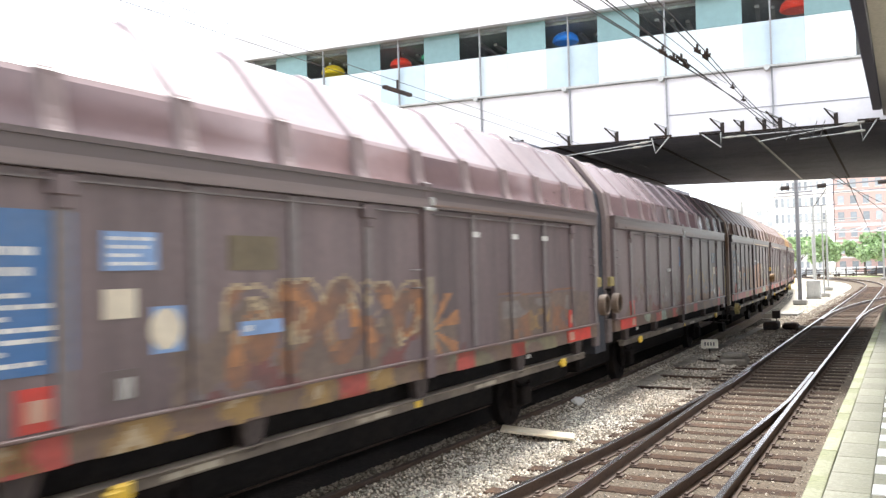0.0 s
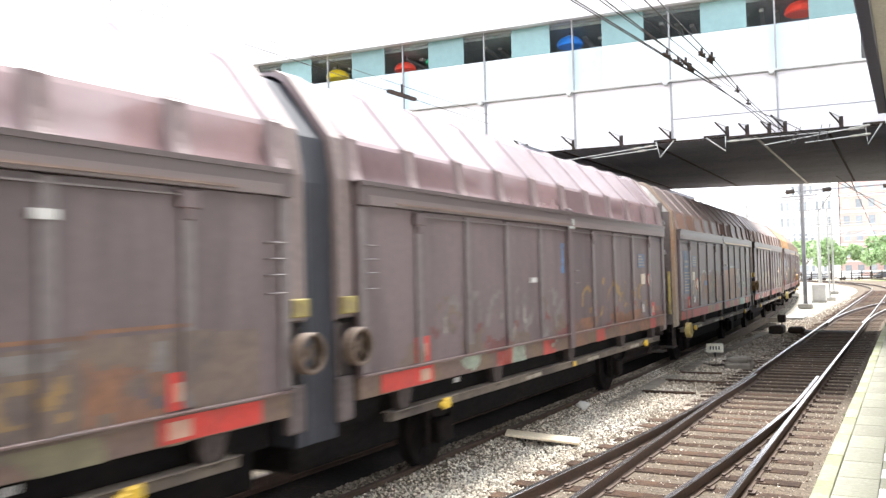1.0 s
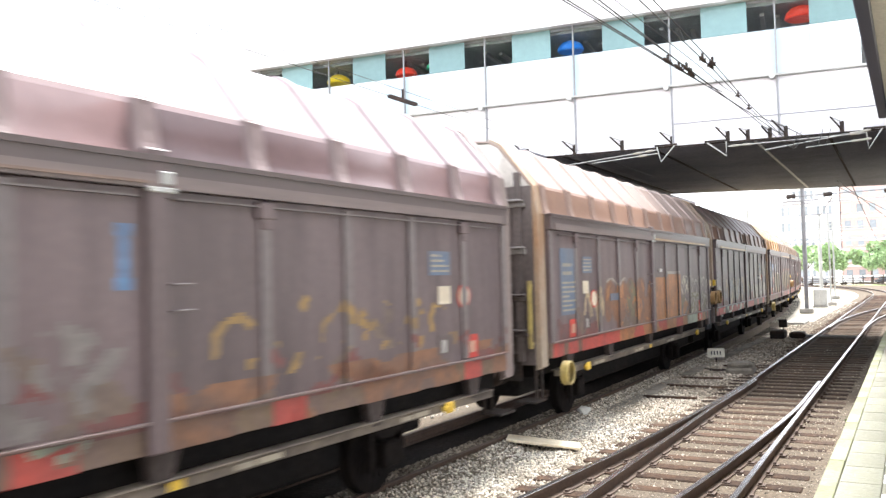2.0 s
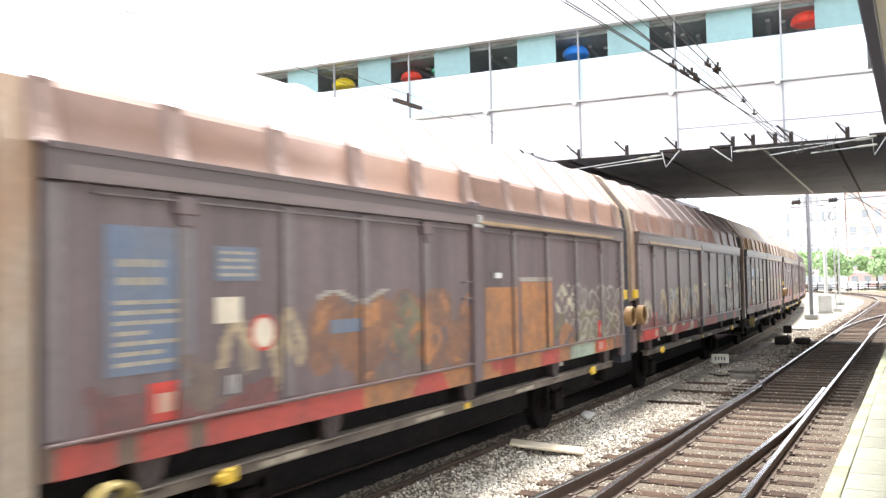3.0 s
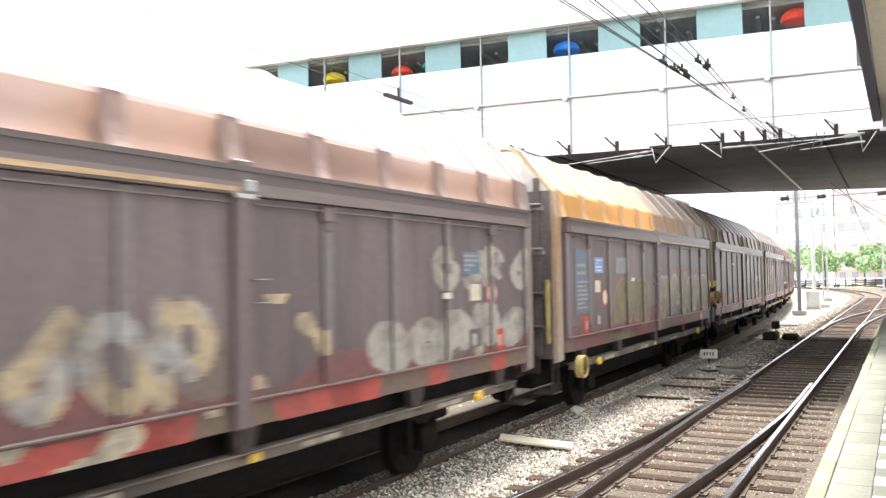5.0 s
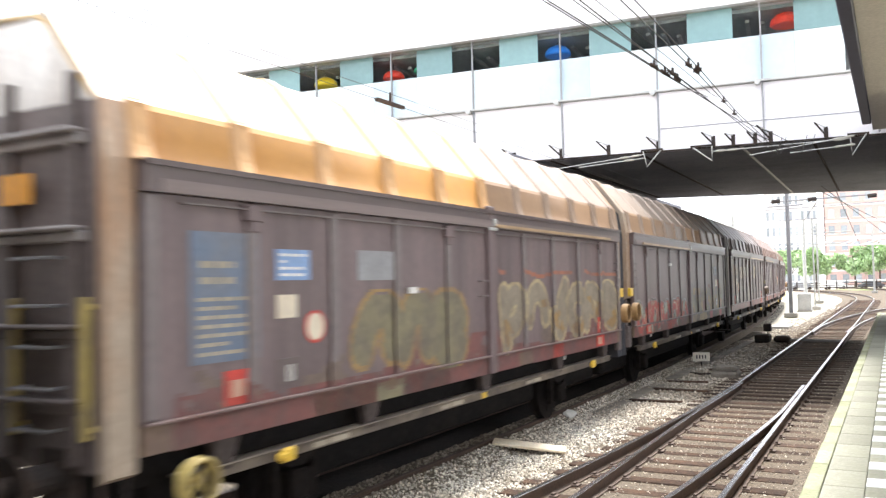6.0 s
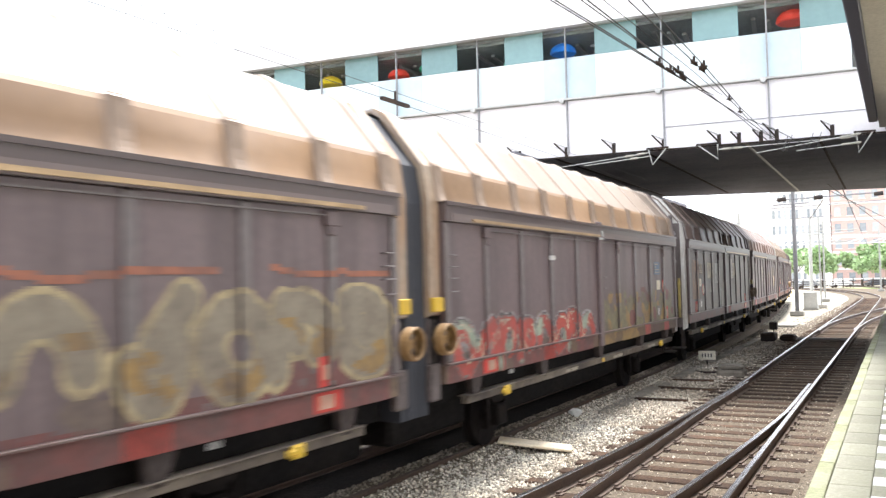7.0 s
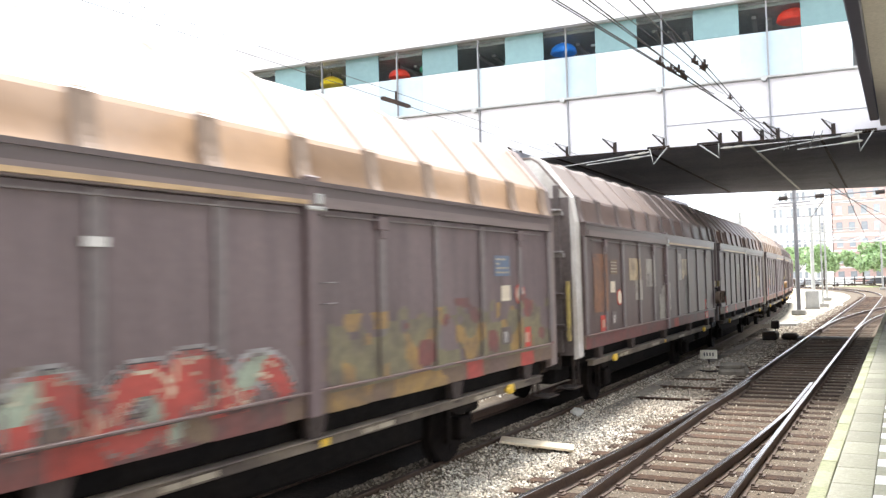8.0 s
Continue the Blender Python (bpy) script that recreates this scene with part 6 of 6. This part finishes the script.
# ---- masts and distance ----
def mast(n, u, height, r, material, label, arms=()):
    m = thing("catenary_mast", label, "catenary mast", group="catenary masts", m=at_track(n, u, -0.2))
    part("base", boxes((-0.4, 0.4, -0.4, 0.4, 0.0, 0.3), bev=0.05), M_CONCRETE, m)
    bm = bmesh.new()
    box(bm, -r, r, -r * 0.2, r * 0.2, 0.25, height)
    box(bm, -r, -r * 0.7, -r, r, 0.25, height)
    box(bm, r * 0.7, r, -r, r, 0.25, height)
    part("column", bm, material, m)
    for z, l0, l1, k in arms:
        part("arm", tube([(l0, 0, z), (l1, 0, z + 0.02 * (l1 - l0))], k, 6), material, m)
    return m


m1 = mast(-5.75, 56.0, 9.0, 0.115, M_STEEL, "grey steel catenary mast with cross arms", ((7.25, -1.0, 4.9, 0.055), (6.75, -1.6, 5.4, 0.03), (6.95, -1.2, 0.9, 0.05), (6.05, -0.5, 2.2, 0.03)))
for x_ in (-0.9, 1.2, 4.5):
    bm = bmesh.new()
    cyl(bm, (x_, 0, 7.27), (x_ + 0.5, 0, 7.30), 0.13, n=10)
    part("insulator", bm, M_IRON, m1, "dark ribbed insulator")
for n_, u_, h_, r_ in ((-5.3, 68.0, 6.9, 0.055), (-6.2, 84, 7.4, 0.07), (-9.0, 104, 9.0, 0.12), (2.2, 96, 9.0, 0.12), (-2.5, 128, 9.0, 0.12), (-14.5, 90, 9.0, 0.12)):
    mast(n_, u_, h_, r_, M_GALV, "pale galvanised catenary mast far down the line", ((h_ - 1.2, -1.8, 2.6, 0.05), (h_ - 2.0, -0.4, 2.2, 0.035)))
cab_ = thing("relay_cabinet", "pale grey relay cabinet beside the track", "cabinet", m=at_track(-5.75, 65.0, -0.2))
part("body", boxes((-0.45, 0.45, -0.35, 0.35, 0.12, 1.3), bev=0.03), M_GALV, cab_)
part("plinth", boxes((-0.5, 0.5, -0.4, 0.4, -0.1, 0.12)), M_CONCRETE, cab_)
part("door", boxes((-0.41, -0.015, -0.375, -0.352, 0.2, 1.24)), M_GALV, cab_)
part("door", boxes((0.015, 0.41, -0.375, -0.352, 0.2, 1.24)), M_GALV, cab_)

# wires beyond the bridge
for a_, b_ in (((-2.9, 40, 5.6), (-5.0, 58, 5.9)), ((-2.4, 36, 5.9), (0.2, 95, 5.6)), ((-3.4, 36, 6.3), (0.8, 95, 6.6)), ((-1.9, 36, 5.7), (-3.6, 120, 5.6))):
    wire("contact_wire", [to_world(a_[0] + (b_[0] - a_[0]) * k / 6, a_[1] + (b_[1] - a_[1]) * k / 6, a_[2] + (b_[2] - a_[2]) * k / 6) for k in range(7)], 0.02, "thin overhead wire beyond the bridge")

# gantry across the far tracks
gan = thing("signal_gantry", "white painted lattice gantry across the distant tracks", "gantry", m=pose(52.0, 112.0, 0, 0, 0, -12))
part("beam", boxes((-14, 22, -0.35, 0.35, 6.3, 6.42), (-14, 22, -0.35, 0.35, 7.1, 7.22)), M_WHITE, gan)
for k in range(24):
    part("lattice_bar", tube([(-14 + 1.5 * k, -0.3, 6.4), (-14 + 1.5 * (k + (1 if k % 2 else 0.0)) + 0.7, -0.3, 7.12)], 0.07, 5), M_WHITE, gan)
for x_ in (-13.5, -2.0, 10.0, 21.5):
    part("column", boxes((x_ - 0.16, x_ + 0.16, -0.16, 0.16, -0.4, 6.3)), M_GALV, gan)

# fence and grass strip
solid("grass_strip", boxes((-45, 60, -6, 6, -0.5, -0.32)), M_GRASS, "strip of rough grass before the fence", "grass", kind="structure", m=pose(75, 146, 0, 0, 0, -4))
fence = thing("fence", "dark railing fence with white top along the street", "fence", m=pose(75, 154, -0.35, 0, 0, -4))
for k in range(50):
    part("post", boxes((-42 + 1.8 * k, -41.85 + 1.8 * k, -0.08, 0.08, 0.0, 1.75)), M_IRON, fence)
for z_ in (0.35, 0.75, 1.15):
    part("rail", boxes((-42, 48, -0.04, 0.04, z_, z_ + 0.10)), M_IRON, fence)
part("top_rail", boxes((-42, 48, -0.06, 0.06, 1.5, 1.72)), M_WHITE, fence)
car_cols = [mat("car_paint_white", (0.75, 0.75, 0.75), 0.3, vary=0.03), mat("car_paint_dark", (0.06, 0.065, 0.08), 0.3, vary=0.03), mat("car_paint_grey", (0.3, 0.31, 0.33), 0.3, vary=0.03)]
for k, x_ in enumerate((-17, -11.5, -5, 1.5, 8.5, 14)):
    car = thing("parked_car", ("white", "dark", "grey")[k % 3] + " parked car behind the fence", "car", group="parked cars", m=pose(75 + x_, 159, -0.4, 0, 0, -4))
    bm = bmesh.new()
    prof = [(-2.1, 0.35), (-2.15, 0.8), (-1.5, 0.95), (-0.9, 1.45), (0.9, 1.48), (1.6, 0.98), (2.15, 0.85), (2.15, 0.35)]
    sweep(bm, [[(x, y, z) for x, z in prof] for y in (-0.85, 0.85)], True)
    part("body", bm, car_cols[k % 3], car)
    for wx in (-1.35, 1.35):
        for wy in (-0.86, 0.76):
            bm = bmesh.new()
            cyl(bm, (wx, wy, 0.32), (wx, wy + 0.1, 0.32), 0.32, n=14)
            part("wheel", bm, M_IRON, car)

M_BRICK = mat("pale_red_brick", (0.62, 0.44, 0.40), 0.85, grain=3, stain=0.12, vary=0.12, bump=0.05, dirt=(0.54, 0.37, 0.33))
M_RENDER = mat("white_facade_render", (0.80, 0.78, 0.76), 0.8, grain=2, stain=0.1, vary=0.05, bump=0.02, dirt=(0.70, 0.68, 0.66))
M_FARGLASS = mat("grey_window_glass", (0.40, 0.43, 0.46), 0.12, grain=2, vary=0.12, bump=0.0, random_amount=0.35)
M_CURTAIN = mat("blue_curtain_wall", (0.42, 0.54, 0.60), 0.15, grain=2, vary=0.08, bump=0.0, random_amount=0.25)


def office(x, y, width, depth, height, rz, material, label, bays, floors, win_mat, win_w=0.55, win_h=0.55, bands=False):
    """A far building: walls, roof edge, and rows of recessed windows with sills."""
    b = thing("office_building", label, "building", group="far buildings", m=pose(x, y, -0.4, 0, 0, rz))
    part("wall", boxes((-width / 2, width / 2, 0, depth, 0, height)), material, b)
    part("roof", boxes((-width / 2 - 0.3, width / 2 + 0.3, -0.3, depth + 0.3, height, height + 0.6)), M_RENDER, b)
    bw, fh = width / bays, height / floors
    pane = mesh_of("window", boxes((-bw * win_w / 2, bw * win_w / 2, -0.06, 0.03, 0, fh * win_h)), win_mat)
    sill = mesh_of("sill", boxes((-bw * win_w / 2 - 0.1, bw * win_w / 2 + 0.1, -0.2, 0.0, -0.15, -0.003)), M_RENDER)
    for f in range(floors):
        for k in range(bays):
            px = -width / 2 + bw * (k + 0.5)
            w = at(pane, "window", b, px, 0, fh * (f + 0.25))
            at(sill, "sill", w)
        if bands:
            part("band", boxes((-width / 2 - 0.05, width / 2 + 0.05, -0.14, -0.005, fh * f - 0.25, fh * f + 0.25)), M_RENDER, b)
    return b


office(84.5, 196, 11.5, 14, 30, -24, M_RENDER, "pale office building with rows of narrow windows", 9, 8, M_FARGLASS, 0.5, 0.55, True)
office(97.0, 190, 13.0, 14, 34, -24, M_BRICK, "red brick office building with white bands", 5, 9, M_FARGLASS, 0.5, 0.5, True)
office(112.5, 184, 15, 16, 36, -24, M_CURTAIN, "blue glass office tower with pale floor bands", 8, 10, M_CURTAIN, 0.86, 0.7, True)
office(108, 172, 24, 8, 7.5, -24, M_BRICK, "low red brick building behind the trees", 8, 2, M_FARGLASS, 0.5, 0.5)
office(92, 262, 30, 16, 20, -20, M_RENDER, "distant pale building in the haze", 10, 6, M_FARGLASS, 0.5, 0.5)

# Leaf green is lightened: distance haze is put into the colour.
M_LEAF = mat("hazed_tree_leaf", (0.40, 0.53, 0.28), 0.7, grain=3, stain=0.5, vary=0.3, bump=0.0, dirt=(0.25, 0.37, 0.17), island=0.3)
M_BARK = mat("tree_bark", (0.13, 0.10, 0.075), 0.9, grain=12, vary=0.3, bump=0.4)


def tree(x, y, h, spread, seed):
    rng = np.random.RandomState(seed)
    t = thing("tree", "leafy green street tree behind the fence", "tree", group="street trees", m=pose(x, y, -0.4))
    bm = bmesh.new()
    cyl(bm, (0, 0, 0), (0.1, 0, h * 0.45), 0.2, 0.13, n=8)
    for k in range(6):
        a = math.tau * k / 6 + rng.uniform(-0.3, 0.3)
        cyl(bm, (0.1, 0, h * 0.38), (spread * 0.6 * math.cos(a), spread * 0.6 * math.sin(a), h * rng.uniform(0.6, 0.85)), 0.08, 0.03, n=6)
    part("trunk", bm, M_BARK, t)
    blobs = [(rng.uniform(-0.7, 0.7) * spread, rng.uniform(-0.7, 0.7) * spread, h * rng.uniform(0.45, 0.88), rng.uniform(0.35, 0.6) * spread) for _ in range(11)]
    n = 3200
    pick = rng.randint(0, len(blobs), n)
    B = np.array(blobs)[pick]
    d = rng.normal(size=(n, 3))
    d /= np.linalg.norm(d, axis=1)[:, None]
    c = B[:, :3] + d * (B[:, 3] * rng.uniform(0.55, 1.05, n))[:, None] * np.array([1, 1, 0.75])
    u = rng.normal(size=(n, 3)) * 0.17
    v = rng.normal(size=(n, 3)) * 0.17
    V = np.stack([c - u, c + v, c + u, c - v], 1).reshape(-1, 3)
    me = bpy.data.meshes.new("crown")
    me.from_pydata(V.tolist(), [], np.arange(4 * n).reshape(n, 4).tolist())
    me.materials.append(M_LEAF)
    tagged(part("crown", me, M_LEAF, t), kind="stuff")


for k, (x_, y_, h_, s_) in enumerate(((72, 168, 8.0, 3.0), (78, 170, 8.6, 3.2), (83.5, 165, 8.4, 3.4), (89, 166, 9.2, 3.6), (95, 163, 8.8, 3.4), (66, 174, 7.5, 2.8), (101, 164, 9.5, 3.5))):
    tree(x_, y_, h_, s_, 60 + k)

# canopy that goes on beyond the bridge
beyond = thing("far_canopy", "dark edged platform canopy beyond the bridge", "canopy", kind="structure", m=RT)
part("slab", boxes((0.35, 6.0, 41.5, 60, 5.0, 5.9)), M_CANOPY, beyond)
part("column", boxes((1.2, 1.6, 44, 44.4, PLATFORM, 5.0)), M_CONCRETE, beyond)

# ---- platform paving, slab by slab ----
prng = random.Random(8)
cope = mesh_of("edge_slab", boxes((E0, E0 + 0.125, 0.004, 0.996, PLATFORM - 0.12, PLATFORM), bev=0.008), M_EDGE)
row2 = mesh_of("paving_slab", boxes((E0 + 0.13, -0.265, 0.004, 0.596, PLATFORM - 0.12, PLATFORM), bev=0.006), M_PAVING)
wht = mesh_of("white_tile", boxes((-0.26, 0.035, 0.004, 0.296, PLATFORM - 0.12, PLATFORM + 0.002), bev=0.005), M_WHITE_TILE)
gry = mesh_of("grey_tile", boxes((-0.26, 0.035, 0.004, 0.356, PLATFORM - 0.12, PLATFORM), bev=0.005), M_PAVING)
for k in range(40):
    at(cope, "edge_slab", platform, prng.uniform(-0.004, 0.004), 0.0 + k, prng.uniform(-0.004, 0.004), prng.uniform(-0.15, 0.15))
for k in range(66):
    at(row2, "paving_slab", platform, 0, 0.0 + 0.6 * k, prng.uniform(-0.004, 0.003))
for k in range(60):
    at(wht, "white_tile", platform, 0, 0.0 + 0.66 * k, prng.uniform(-0.002, 0.003))
    at(gry, "grey_tile", platform, 0, 0.3 + 0.66 * k, prng.uniform(-0.003, 0.002))
part("paved_surface", boxes((0.04, 9.0, -14, 40.0, PLATFORM - 0.129, PLATFORM - 0.002)), M_PAVING, platform)
part("rear_paving", boxes((E0, 0.036, -14, -0.004, PLATFORM - 0.129, PLATFORM - 0.002)), M_PAVING, platform)


def motions():
    """The train runs towards the camera at a steady speed along its arc."""
    for gap, w, wheels in TRAIN:
        flip = gap % 2 != 0
        rows = []
        for i in range(33):
            t = 8.0 * i / 32
            s = GAP0 + (gap + 0.5) * UNIT - SPEED * t
            x, y = centre_point(s)
            rows.append((t, pose(x, y, 0, 0, 0, 90 - math.degrees(heading(s)) + (180 if flip else 0))))
        walk(w, rows)
        turn = math.degrees(SPEED / 0.46) * (1 if flip else -1)
        for ws, x in wheels:
            walk(ws, [(k / 15, pose(x, 0, 0.46, 0, turn * k / 15, 0)) for k in range(121)])


motions()
